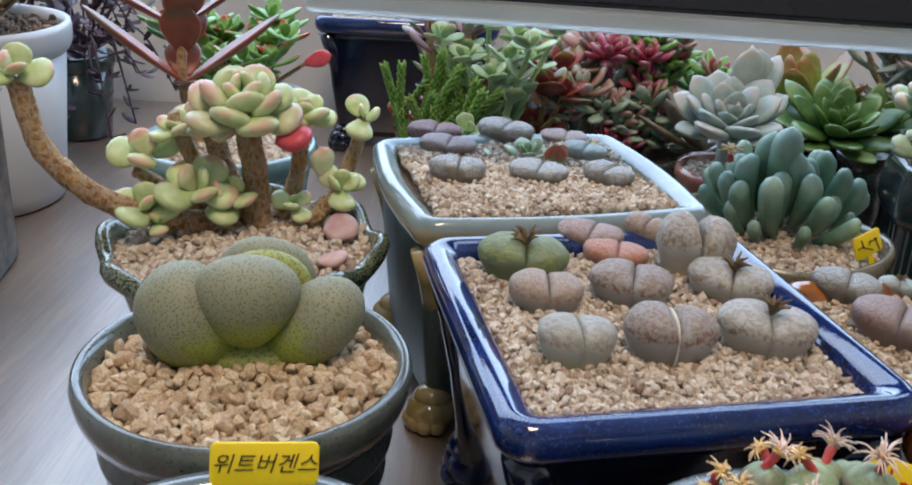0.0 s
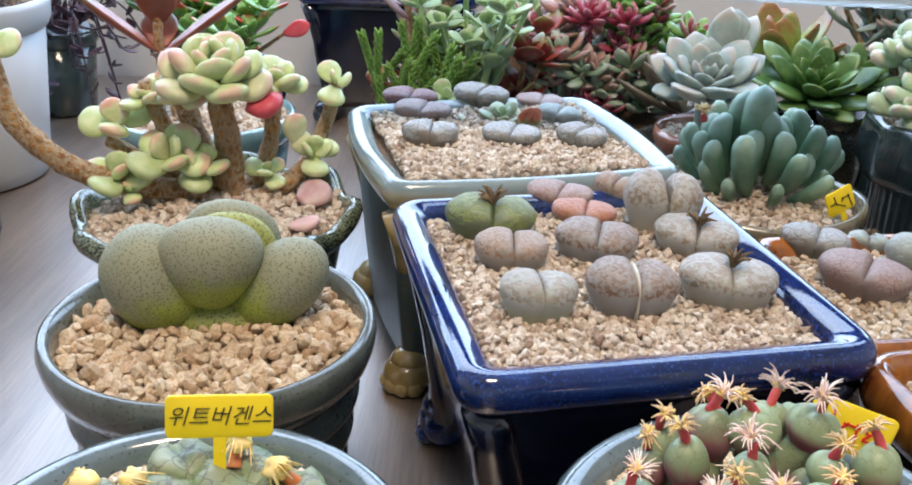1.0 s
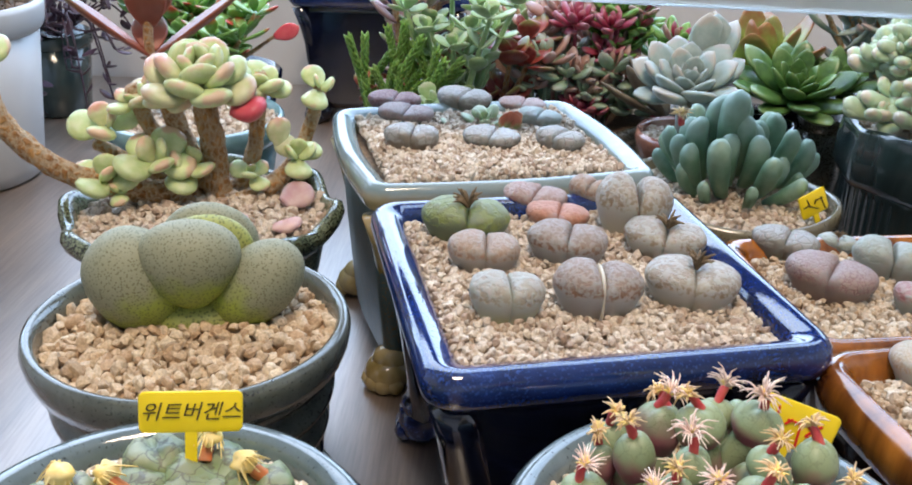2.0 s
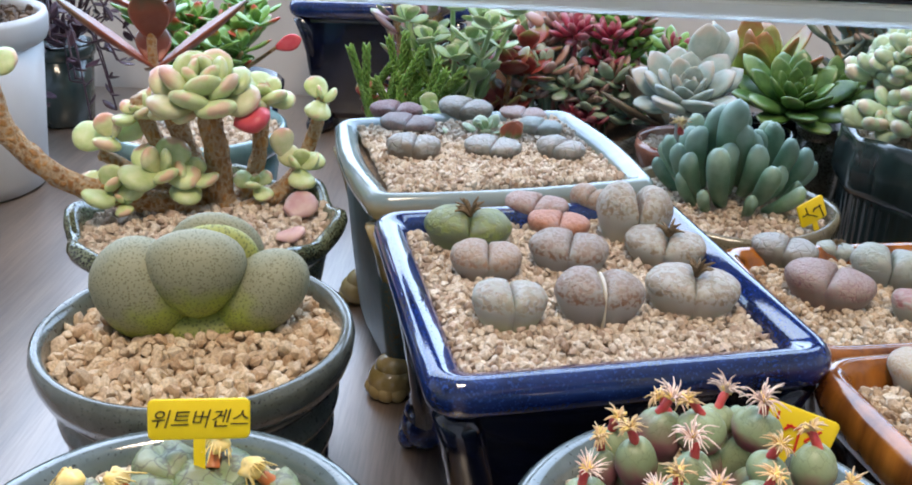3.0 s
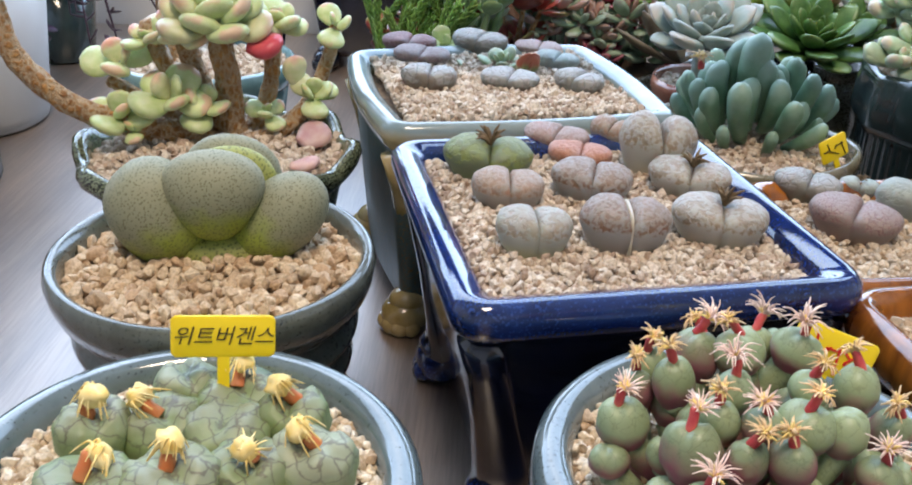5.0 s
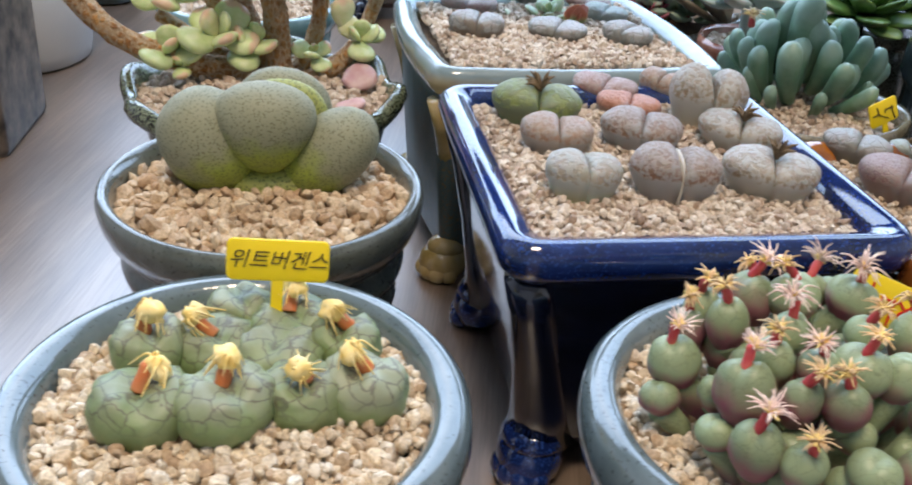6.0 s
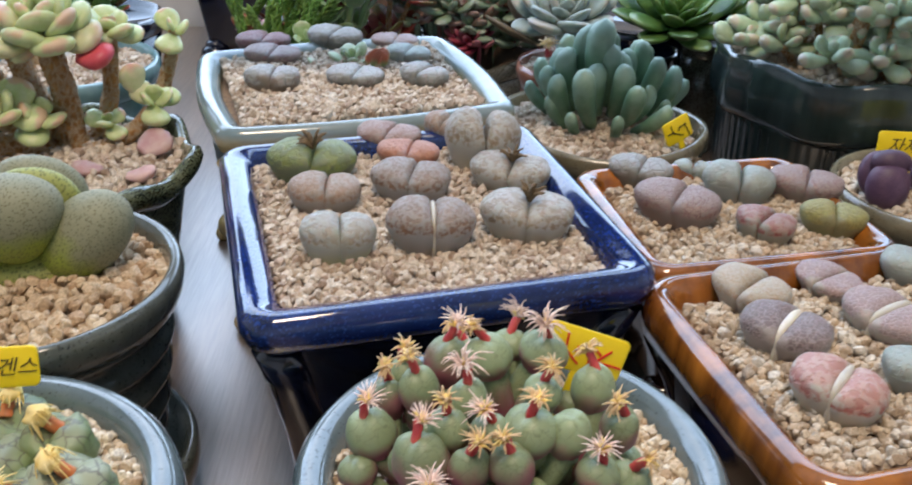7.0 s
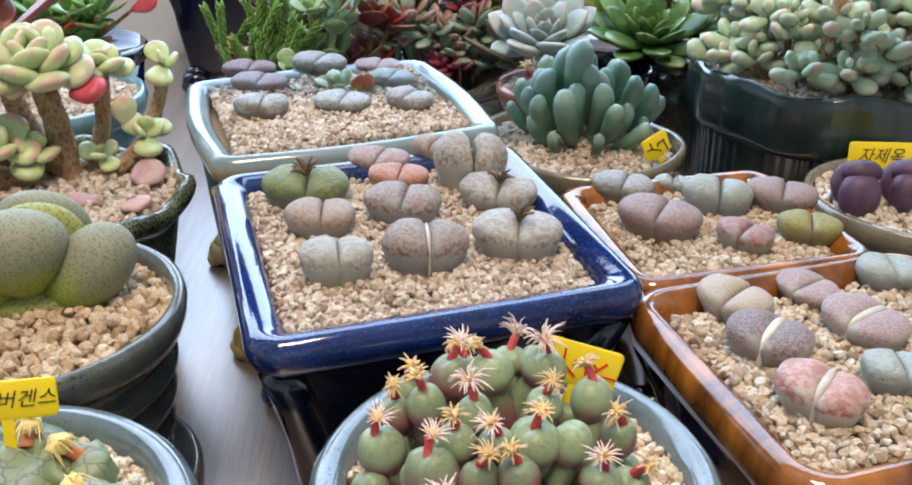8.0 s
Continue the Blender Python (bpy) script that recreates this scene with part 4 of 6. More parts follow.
RED_TUBES = [mesh("tube", *tube([(0, 0, -0.001), (0.0004 * k, 0, 0.0022), (0.0010 * k, 0.0003, 0.0042)], [0.0013, 0.0012, 0.0011], 8, 0.2, k), RED_TUBE) for k in range(-1, 2)]
ORANGE_TUBES = [mesh("tube", *tube([(0, 0, -0.001), (0.0006 * k, 0, 0.003), (0.0014 * k, 0.0003, 0.0055)], [0.0022, 0.0018, 0.0014], 8, 0.2, k), ORANGE_TUBE) for k in (-1, 1)]
PINK_TUFTS = [mesh("petals", *tuft(0.0074 * (0.8 + 0.15 * k), 36, 0.02 + 0.14 * k, k, 0.032), PINK_FLUFF) for k in range(3)]
STRAW_TUFTS = [mesh("petals", *tuft(0.0050, 30, 0.25, 40 + k, 0.055), STRAW_FLUFF) for k in range(3)]
GOLD_TUFTS = [mesh("stamen", *tuft(0.0030, 16, 0.0, 60 + k, 0.13), YELLOW_FLUFF) for k in range(2)]
LEMON_TUFTS = [mesh("petals", *merged(tuft(0.0062, 30, 0.9, 80 + k, 0.05), moved(Matrix.Translation((0.0012, 0, 0.0010)), blob(0.0033, 0.0029, 0.0028, 14, 10, 2, 0.45, 420, k))), YELLOW_FLUFF) for k in range(3)]


def cone_flower(parent, m, kind, i):
    """A withered flower on its tube, as a part of its plant with petals under it."""
    if kind == "lemon":
        f = part("flower_tube", ORANGE_TUBES[i % 2], parent, m, "dry orange flower tube")
        part("petals", LEMON_TUFTS[i % 3], f, Matrix.Translation((0.0006, 0, 0.0052)), "withered pale yellow petals")
    else:
        f = part("flower_tube", RED_TUBES[i % 3], parent, m, "red flower tube")
        if kind == "pink":
            part("petals", PINK_TUFTS[i % 3], f, Matrix.Translation((0, 0, 0.0038)), "thin pinkish petals")
        else:
            part("petals", STRAW_TUFTS[i % 3], f, Matrix.Translation((0, 0, 0.0036)), "dry straw coloured petals")
        part("stamen", GOLD_TUFTS[i % 2], f, Matrix.Translation((0, 0, 0.0040)), "yellow stamens")


def two_lobed(r, h, seed, cleft=0.25, flat=2.6, wrinkle=0.07, fine=170):
    """A small body with a shallow cleft across its crown."""
    v, f = blob(r, r * 0.92, h, 26, 16, flat, wrinkle, fine, seed)
    out = []
    for p in v:
        p = p.copy()
        if p.z > 0:
            p.z -= h * cleft * math.exp(-(p.x / (r * 0.22)) ** 2) * (p.z / h)
        else:
            k = 1 + 0.35 * p.z / h
            p.x, p.y = p.x * k, p.y * k
        out.append(p)
    return out, f


lined = [(-0.0378, 0.1879, 0.0113), (-0.0194, 0.1938, 0.0110), (-0.0040, 0.2061, 0.0100), (0.0100, 0.2130, 0.0100), (-0.0473, 0.2080, 0.0088), (-0.0336, 0.2170, 0.0102),
         (-0.0150, 0.2175, 0.0100), (-0.0005, 0.2270, 0.0085), (-0.0194, 0.2335, 0.0105), (-0.0340, 0.2330, 0.0080)]
for i, (x, y, r) in enumerate(lined):
    c = thing("cone_plant", pose(x - 0.006, y + 0.007, 0.1335 + 0.002 * math.sin(i * 2.1), 0, 0, 25 + 40 * math.sin(i * 1.7)), "green cone plant with dark branching lines on its skin", "succulent", "lined cone plants")
    part("body", mesh("body", *two_lobed(r * 1.16, 0.0100, i, 0.30, 3.3, 0.13, 300), PURPLE_LINES), c)
    if i in (0, 1, 2, 3, 4, 5, 7, 8):
        cone_flower(c, pose(0.001 * math.sin(i), 0.0005, 0.0080, 28 * math.sin(i * 2.3) - 10, 30 * math.cos(i * 1.9), i * 77), "lemon", i)

cones = [(0.0793, 0.2374, 0.1500, 0.0070), (0.0904, 0.2456, 0.1590, 0.0064), (0.1004, 0.2297, 0.1605, 0.0060), (0.1102, 0.2288, 0.1620, 0.0052), (0.1197, 0.2303, 0.1625, 0.0066),
         (0.1287, 0.2318, 0.1614, 0.0056), (0.1409, 0.2406, 0.1575, 0.0060), (0.1341, 0.2511, 0.1610, 0.0070), (0.1205, 0.2619, 0.1635, 0.0072), (0.1061, 0.2579, 0.1630, 0.0066),
         (0.0955, 0.2583, 0.1595, 0.0064), (0.0850, 0.2570, 0.1545, 0.0056), (0.0980, 0.2690, 0.1560, 0.0052), (0.1112, 0.2691, 0.1600, 0.0058), (0.1190, 0.2735, 0.1570, 0.0056),
         (0.0953, 0.2226, 0.1550, 0.0070), (0.1064, 0.2201, 0.1575, 0.0054), (0.1163, 0.2209, 0.1590, 0.0068), (0.1361, 0.2251, 0.1560, 0.0062), (0.1217, 0.2437, 0.1640, 0.0050),
         (0.1035, 0.2384, 0.1632, 0.0048), (0.0814, 0.2485, 0.1530, 0.0050)]
filler = [(0.111 + 0.036 * math.cos(k * 2.4) * math.sqrt((k + 0.5) / 26), 0.240 + 0.031 * math.sin(k * 2.4) * math.sqrt((k + 0.5) / 26), 0.1545 - 0.011 * (k + 0.5) / 26, 0.0048) for k in range(26)]
low = [(0.1084, 0.2080, 0.150, 0.0062), (0.1230, 0.2090, 0.151, 0.0070), (0.1344, 0.2137, 0.149, 0.0066), (0.0990, 0.2110, 0.149, 0.0058), (0.1430, 0.2290, 0.150, 0.0058)]
for i, (x, y, z, r) in enumerate(cones + low + filler):
    r, z = r * (0.98 + 0.12 * math.sin(i * 5.1)), z - 0.001
    out = Vector((x - 0.111, y - 0.240))
    m = pose(x, y, z, -out.y * 420, out.x * 420, 60 * math.sin(i * 2.9))
    c = thing("cone_plant", m, "small grey green cone plant, reddish below", "succulent", "flowering cone plants")
    hgt = r * (1.2 + 0.28 * math.sin(i * 1.3))
    part("body", mesh("body", *two_lobed(r, hgt, i + 30, 0.14, 2.15), CONE_SKIN), c)
    part("stem", mesh("stem", *tube([(0, 0, -hgt * 0.6), (-out.x * 0.15, -out.y * 0.15, -0.012), (-out.x * 0.3, -out.y * 0.3, -0.024)], [r * 0.7, r * 0.55, r * 0.4], 10), CONE_SKIN), c)
    if i % 9 != 5 and i < 27:
        cone_flower(c, pose(0, 0, hgt * 0.90, 26 * math.sin(i * 3.3), 26 * math.cos(i * 2.1), i * 50), ("pink", "straw", "straw", "pink", "straw")[i % 5], i)


# ---------------------------------------------------------------- yellow name tags
def name_tag(m, w, h, label, text=None, ink=INK, bars=0, stake=0.035, size=0.008):
    t = thing("plant_tag", m, label, "plant label", "yellow plant tags")
    ring = lambda y, o: [(x, y, z) for x, z, _ in rrect(w / 2 - o, h / 2 - o, 0.0018, 0)]
    part("plate", mesh("plate", *loft([ring(-0.0005, 0.0003), ring(-0.0003, 0), ring(0.0003, 0), ring(0.0005, 0.0003)]), YELLOW), t)
    part("stake", box_mesh("stake", -0.0016, 0.0016, -0.0004, 0.0004, -h / 2 - stake, -h / 2 + 0.001, YELLOW), t)
    if text:
        cu = bpy.data.curves.new("writing", 'FONT')
        cu.body, cu.size, cu.align_x, cu.align_y, cu.extrude, cu.shear = text, size, 'CENTER', 'CENTER', 0.00005, 0.28
        cu.offset = -0.00002
        tmp = bpy.data.objects.new("writing", cu)
        me = bpy.data.meshes.new_from_object(tmp)
        bpy.data.objects.remove(tmp)
        me.materials.clear()
        me.materials.append(ink)
        part("writing", me, t, Matrix.Translation((0, -0.0008, 0)) @ pose(0, 0, 0, 90, 0, 0))
    for k in range(bars * 3):
        u = -w * 0.32 + w * 0.64 * k / (bars * 3 - 1)
        bar = box_mesh("mark", -h * (0.10 + 0.10 * (k % 3)), h * (0.10 + 0.10 * (k % 3)), -0.0009, -0.0005, -0.00028, 0.00028, ink)
        part("mark", bar, t, pose(u, 0, h * 0.14 * math.sin(k * 2.2), 0, (0, 80, 35, -50)[k % 4], 0))
    return t


name_tag(pose(-0.0285, 0.2415, 0.1545, -12, 3, 21), 0.0275, 0.0118, "yellow plastic plant tag with handwritten black name", text="위트버겐스", size=0.0058)
name_tag(pose(0.1315, 0.2705, 0.1590, -14, 20, 10), 0.024, 0.0125, "yellow plant tag with red handwriting", ink=RED_INK, bars=3)
name_tag(pose(0.1765, 0.5420, 0.1230, -10, -20, 35), 0.0170, 0.0130, "small yellow plant tag with black marks", bars=2, stake=0.02)
name_tag(pose(0.2900, 0.5240, 0.1290, -12, 2, 8), 0.034, 0.0150, "yellow plant tag with a handwritten black name", text="자제옥", size=0.0088)
name_tag(pose(0.2170, 0.6780, 0.1400, -8, -6, 30), 0.0035, 0.0220, "thin white stake label at the pot rim", stake=0.02).children[0].data.materials[0] = WHITE_CERAMIC

# ---------------------------------------------------------------- moss green eight-sided pot with the jelly bean tree
OCT_M = at(-0.124, 0.442, 12)


def eight(a, r, z):
    k = 1 + 0.035 * math.cos(8 * a) * min(1, z / 0.05)
    return r * k, z + (0.0025 * math.cos(8 * a) if z > 0.06 else 0)


oct_pot = round_pot("round_pot", OCT_M, [(0.040, 0.0), (0.044, 0.002), (0.047, 0.010), (0.050, 0.030), (0.054, 0.050), (0.058, 0.064), (0.060, 0.070)],
                    [(0.056, 0.066), (0.062, 0.068), (0.066, 0.0715), (0.0675, 0.0755), (0.0665, 0.079), (0.0635, 0.0800), (0.0610, 0.0785), (0.0595, 0.074), (0.058, 0.066)],
                    MOSS, MOSS, "moss green glazed pot with a scalloped eight-sided rim", eight)
gravel_round(OCT_M, 0.0600, 0.0725, 0.0044, GRAVEL, 31, "pinkish granite gravel under the jelly bean tree", 0.003)

JELLY = flesh("jelly_leaf", (0.42, 0.53, 0.22), (0.56, 0.62, 0.34), tip=(0.58, 0.42, 0.28), tip_at=0.90, sss=0.3, rough=0.42, scale=150, vary=0.05)
JELLY_PINK = flesh("jelly_leaf_pink", (0.50, 0.54, 0.28), (0.62, 0.60, 0.38), tip=(0.58, 0.33, 0.25), tip_at=0.72, sss=0.3, rough=0.42, scale=150, vary=0.05)
JELLY_RED = flesh("jelly_leaf_red", (0.50, 0.045, 0.075), (0.56, 0.09, 0.11), sss=0.3, rough=0.4)
BARK = bark_mat()
BEAN = [leaf_piece(0.0206, 0.0212, 0.0094, 0.60, 1.0, 0.12, 0.0, 14, 14, 0.42), leaf_piece(0.0195, 0.0208, 0.0088, 0.58, 1.0, 0.2, 0.03, 14, 14, 0.44)]
BEANS = [mesh("leaf", *b, JELLY) for b in BEAN]
BEANS_PINK = [mesh("leaf", *b, JELLY_PINK) for b in BEAN]
BEAN_RED = mesh("leaf", *BEAN[1], JELLY_RED)


def rosette(parent, m, meshes, n, size=1.0, up=82, down=12, inner=0.45, rise=0.004, off=0.002, seed=0, name="leaf"):
    """Leaves set by the golden angle: the young ones upright in the middle, the old ones spread below."""
    r = random.Random(seed)
    for i in range(n):
        s = i / max(n - 1, 1)
        tilt = up + (down - up) * s ** 0.75 + r.uniform(-6, 6)
        k = size * (inner + (1 - inner) * min(1, s * 1.5)) * r.uniform(0.9, 1.1)
        mm = m @ pose(0, 0, 0, 0, 0, math.degrees(i * 2.39996) + r.uniform(-9, 9) + seed * 31) @ Matrix.Translation((off * size * (0.4 + s), 0, rise * size * (1 - s))) @ pose(0, 0, 0, r.uniform(-10, 10), -tilt, 0) @ Matrix.Diagonal((k, k, k, 1))
        part(name, meshes[r.randrange(len(meshes))], parent, mm)


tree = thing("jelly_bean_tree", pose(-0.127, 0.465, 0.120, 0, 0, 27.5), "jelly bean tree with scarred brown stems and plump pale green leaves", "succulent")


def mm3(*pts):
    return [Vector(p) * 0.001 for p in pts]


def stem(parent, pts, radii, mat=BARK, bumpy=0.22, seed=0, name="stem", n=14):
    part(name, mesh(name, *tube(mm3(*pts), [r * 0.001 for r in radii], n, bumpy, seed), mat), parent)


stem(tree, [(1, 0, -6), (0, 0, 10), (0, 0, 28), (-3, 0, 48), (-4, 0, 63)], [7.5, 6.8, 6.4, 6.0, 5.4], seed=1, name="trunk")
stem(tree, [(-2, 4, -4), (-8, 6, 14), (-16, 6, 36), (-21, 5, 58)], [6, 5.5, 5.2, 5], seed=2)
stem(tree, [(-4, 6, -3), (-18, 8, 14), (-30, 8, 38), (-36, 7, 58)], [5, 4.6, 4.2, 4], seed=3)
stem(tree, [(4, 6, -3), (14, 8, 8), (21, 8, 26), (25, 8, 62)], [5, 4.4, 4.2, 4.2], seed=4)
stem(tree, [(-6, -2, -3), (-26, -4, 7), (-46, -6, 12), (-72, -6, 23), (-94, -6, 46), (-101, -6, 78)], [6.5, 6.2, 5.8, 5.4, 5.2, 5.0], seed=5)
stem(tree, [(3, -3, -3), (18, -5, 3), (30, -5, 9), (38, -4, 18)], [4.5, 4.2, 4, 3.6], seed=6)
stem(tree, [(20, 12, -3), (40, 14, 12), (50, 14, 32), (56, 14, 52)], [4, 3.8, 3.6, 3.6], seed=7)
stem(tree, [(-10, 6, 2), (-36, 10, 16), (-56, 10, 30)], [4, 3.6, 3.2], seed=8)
mix_leaves = BEANS * 2 + BEANS_PINK[:1]
rosette(tree, pose(-0.005, -0.003, 0.059, 18, 0, 0), mix_leaves, 20, 1.0, 78, 0, 0.62, 0.010, 0.005, seed=1)
rosette(tree, pose(-0.021, 0.003, 0.054, 16, -15, 0), BEANS_PINK, 8, 0.8, 72, -8, seed=2)
rosette(tree, pose(-0.035, 0.006, 0.051, 14, -20, 0), mix_leaves, 8, 0.62, 72, -5, seed=3)
rosette(tree, pose(0.024, 0.008, 0.055, 12, 10, 0), mix_leaves, 8, 0.8, 72, 0, seed=4)
part("leaf", BEAN_RED, tree, pose(0.009, -0.012, 0.051, 10, 12, -10) @ Matrix.Diagonal((0.85, 0.9, 1.3, 1)), "one ripe red leaf")
for j, (x, y, z, k, n) in enumerate([(-0.052, -0.008, 0.015, 1.0, 7), (-0.050, 0.010, 0.037, 1.0, 7), (-0.028, -0.006, 0.023, 1.1, 9), (-0.012, -0.004, 0.019, 0.9, 7), (0.041, -0.004, 0.021, 0.82, 8),
                                     (0.018, -0.003, 0.013, 0.6, 6), (0.011, -0.010, -0.002, 0.4, 5), (-0.102, -0.006, 0.081, 0.9, 8), (0.056, 0.014, 0.052, 0.75, 5), (-0.048, -0.010, 0.010, 0.6, 6)]):
    rosette(tree, pose(x, y, z, 28, 0, 0), mix_leaves if j % 3 else BEANS, max(4, int(n * 0.85)), k * 0.82, 66, -8, 0.6, seed=10 + j)
part("leaf", BEANS_PINK[0], tree, pose(0.033, -0.002, 0.028, 0, -78, 120) @ Matrix.Diagonal((0.7, 0.7, 0.7, 1)))
FALLEN = mesh("leaf", *BEAN[1], flesh("withered_pink_leaf", (0.50, 0.27, 0.27), (0.58, 0.40, 0.37), sss=0.2, rough=0.5, scale=120))
fallen = solo("fallen_leaf", FALLEN, pose(-0.087, 0.456, 0.1255, 20, -8, 60) @ Matrix.Diagonal((0.85, 0.85, 0.85, 1)), "fallen pink leaf lying on the gravel", "leaf", "fallen leaves")
for x, y, a in ((-0.083, 0.432, 10), (-0.098, 0.437, 200)):
    solo("fallen_leaf", FALLEN, pose(x, y, 0.1235, 0, 0, a) @ Matrix.Diagonal((0.7, 0.7, 0.7, 1)), "fallen pink leaf lying on the gravel", "leaf", "fallen leaves")


# ---------------------------------------------------------------- finger-leaved succulent in the olive dish
DISH_M = at(0.133, 0.571, -20)
oval = lambda a, r, z: (r * (1 + 0.06 * math.cos(2 * a)), z + 0.0015 * math.cos(3 * a))
round_pot("oval_dish", DISH_M, [(0.034, 0.0), (0.038, 0.002), (0.046, 0.018), (0.054, 0.044), (0.0575, 0.058)],
          [(0.055, 0.054), (0.0585, 0.057), (0.0605, 0.062), (0.0605, 0.0665), (0.0590, 0.0690), (0.0565, 0.0680), (0.0550, 0.064), (0.052, 0.056)],
          OLIVE, OLIVE, "olive brown glazed oval dish with a thin rim", oval)
gravel_round(DISH_M, 0.0545, 0.0620, 0.0038, GRAVEL, 41, "beige crushed granite in the olive dish", 0.004)
FINGER = flesh("finger_leaf_skin", (0.10, 0.205, 0.125), (0.155, 0.275, 0.175), tip=(0.23, 0.34, 0.26), tip_at=0.62, sss=0.12, rough=0.42, scale=120, vary=0.06)
FINGERS = [mesh("leaf", *leaf_piece(0.037, 0.0130, 0.0124, 0.80, 1.0, 0.22, 0, 14, 16, 0.62), FINGER), mesh("leaf", *leaf_piece(0.030, 0.0125, 0.0120, 0.78, 1.0, 0.28, 0, 14, 16, 0.62), FINGER)]
finger = thing("finger_plant", pose(0.136, 0.580, 0.113, 0, 0, 20), "blue green succulent with a dense mound of finger leaves", "succulent")
FR = random.Random(5)
for ring, (count, rad, tilt, z, k) in enumerate(((11, 0.032, 40, 0.000, 0.80), (11, 0.026, 50, 0.004, 1.0), (9, 0.019, 60, 0.008, 1.12), (7, 0.012, 70, 0.012, 1.22), (3, 0.004, 82, 0.016, 1.25))):
    for i in range(count):
        a = 360 * (i + 0.4 * ring + FR.uniform(-0.2, 0.2)) / count
        kk = 0.9 * k * FR.uniform(0.78, 1.15)
        part("leaf", FINGERS[FR.randrange(2)], finger, pose(0, 0, z, 0, 0, a) @ Matrix.Translation((rad * FR.uniform(0.75, 1.0), 0, 0)) @ pose(0, 0, 0, 0, -tilt + FR.uniform(-14, 14), FR.uniform(-18, 18)) @ Matrix.Diagonal((kk, kk, kk, 1)))
cone_flower(finger, pose(-0.034, 0.000, 0.040, 20, -15, 0) @ Matrix.Diagonal((1.5, 1.5, 1.3, 1)), "straw", 1)

# ---------------------------------------------------------------- bottle green cylinder pot with small jelly beans
DG_M = at(0.292, 0.652)
round_pot("cylinder_pot", DG_M, [(0.074, 0.0), (0.078, 0.003), (0.080, 0.030), (0.081, 0.062), (0.083, 0.066)],
          [(0.080, 0.064), (0.0845, 0.066), (0.0870, 0.070), (0.0865, 0.082), (0.0850, 0.090), (0.0845, 0.095), (0.0825, 0.0975), (0.0795, 0.0960), (0.0780, 0.090), (0.077, 0.080)],
          BOTTLE, BOTTLE, "dark bottle green cylinder pot with combed sides and a draped rim",
          lambda a, r, z: (r * (1 + (0.006 * math.sin(80 * a) if z < 0.063 else 0.008 * math.sin(9 * a) + 0.006 * math.sin(17 * a))), z + (0.002 * math.sin(7 * a) if z > 0.064 else 0)), 320)
gravel_round(DG_M, 0.077, 0.090, 0.0046, GRAVEL_PALE, 42, "pale gravel in the bottle green pot", 0.002)
bush = thing("jelly_bean_bush", pose(0.292, 0.652, 0.138), "dense pale green jelly bean plant with brown stems", "succulent")
PALE = flesh("pale_jelly_leaf", (0.33, 0.43, 0.26), (0.46, 0.55, 0.38), tip=(0.50, 0.44, 0.33), tip_at=0.9, sss=0.3, rough=0.45, scale=150)
PALES = [mesh("leaf", *leaf_piece(0.013, 0.0095, 0.0070, 0.6, 1.0, 0.15, 0, 10, 9, 0.4), PALE), mesh("leaf", *leaf_piece(0.012, 0.0100, 0.0065, 0.62, 1.0, 0.25, 0, 10, 9, 0.4), PALE)]
BR = random.Random(9)
for j in range(112):
    a, d = BR.uniform(0, TAU), 0.080 * math.sqrt(BR.random())
    x, y = d * math.cos(a), d * math.sin(a)
    z = BR.uniform(0.004, 0.016) + 0.05 * BR.random() * (1 - (d / 0.082) ** 2) + (0.02 if y > 0 else 0)
    rosette(bush, pose(x, y, z, BR.uniform(0, 30), BR.uniform(-15, 15), 0), PALES, 7, BR.uniform(1.05, 1.45), 70, -10, 0.5, seed=100 + j)
    if j % 3 == 0:
        stem(bush, [(x * 800, y * 800, -4), (x * 900, y * 900, z * 500), (x * 1000, y * 1000, z * 1000)], [2.4, 2.2, 2.0], seed=j)
stem(bush, [(-20, -46, -4), (-18, -48, 20), (-14, -46, 52), (-10, -40, 88)], [4.8, 4.6, 4.2, 3.8], seed=61)
stem(bush, [(2, -52, 2), (14, -58, 20), (34, -60, 44), (58, -54, 72)], [4.2, 4.0, 3.8, 3.4], seed=62)
part("leaf", BEAN_RED, bush, pose(0.008, -0.03, 0.062, 0, -10, 20) @ Matrix.Diagonal((0.8, 0.8, 0.8, 1)), "one red leaf")

# ---------------------------------------------------------------- round brown pot with purple split rocks
BR3_M = at(0.302, 0.502)
round_pot("round_pot", BR3_M, [(0.034, 0.0), (0.038, 0.003), (0.044, 0.030), (0.049, 0.062)], [(0.047, 0.058), (0.0515, 0.061), (0.053, 0.066), (0.052, 0.0705), (0.0495, 0.0715), (0.0475, 0.069), (0.046, 0.060)], UMBER, OLIVE, "dark brown round pot with an olive rim")
gravel_round(BR3_M, 0.047, 0.066, 0.0040, GRAVEL_PALE, 43, "pale gravel in the dark brown pot", 0.002)
PURPLE = flesh("purple_split_skin", (0.07, 0.035, 0.075), (0.11, 0.06, 0.10), dots=(0.04, 0.02, 0.04), dot_scale=1200, dot_size=0.2, sss=0.05, rough=0.5, scale=120)
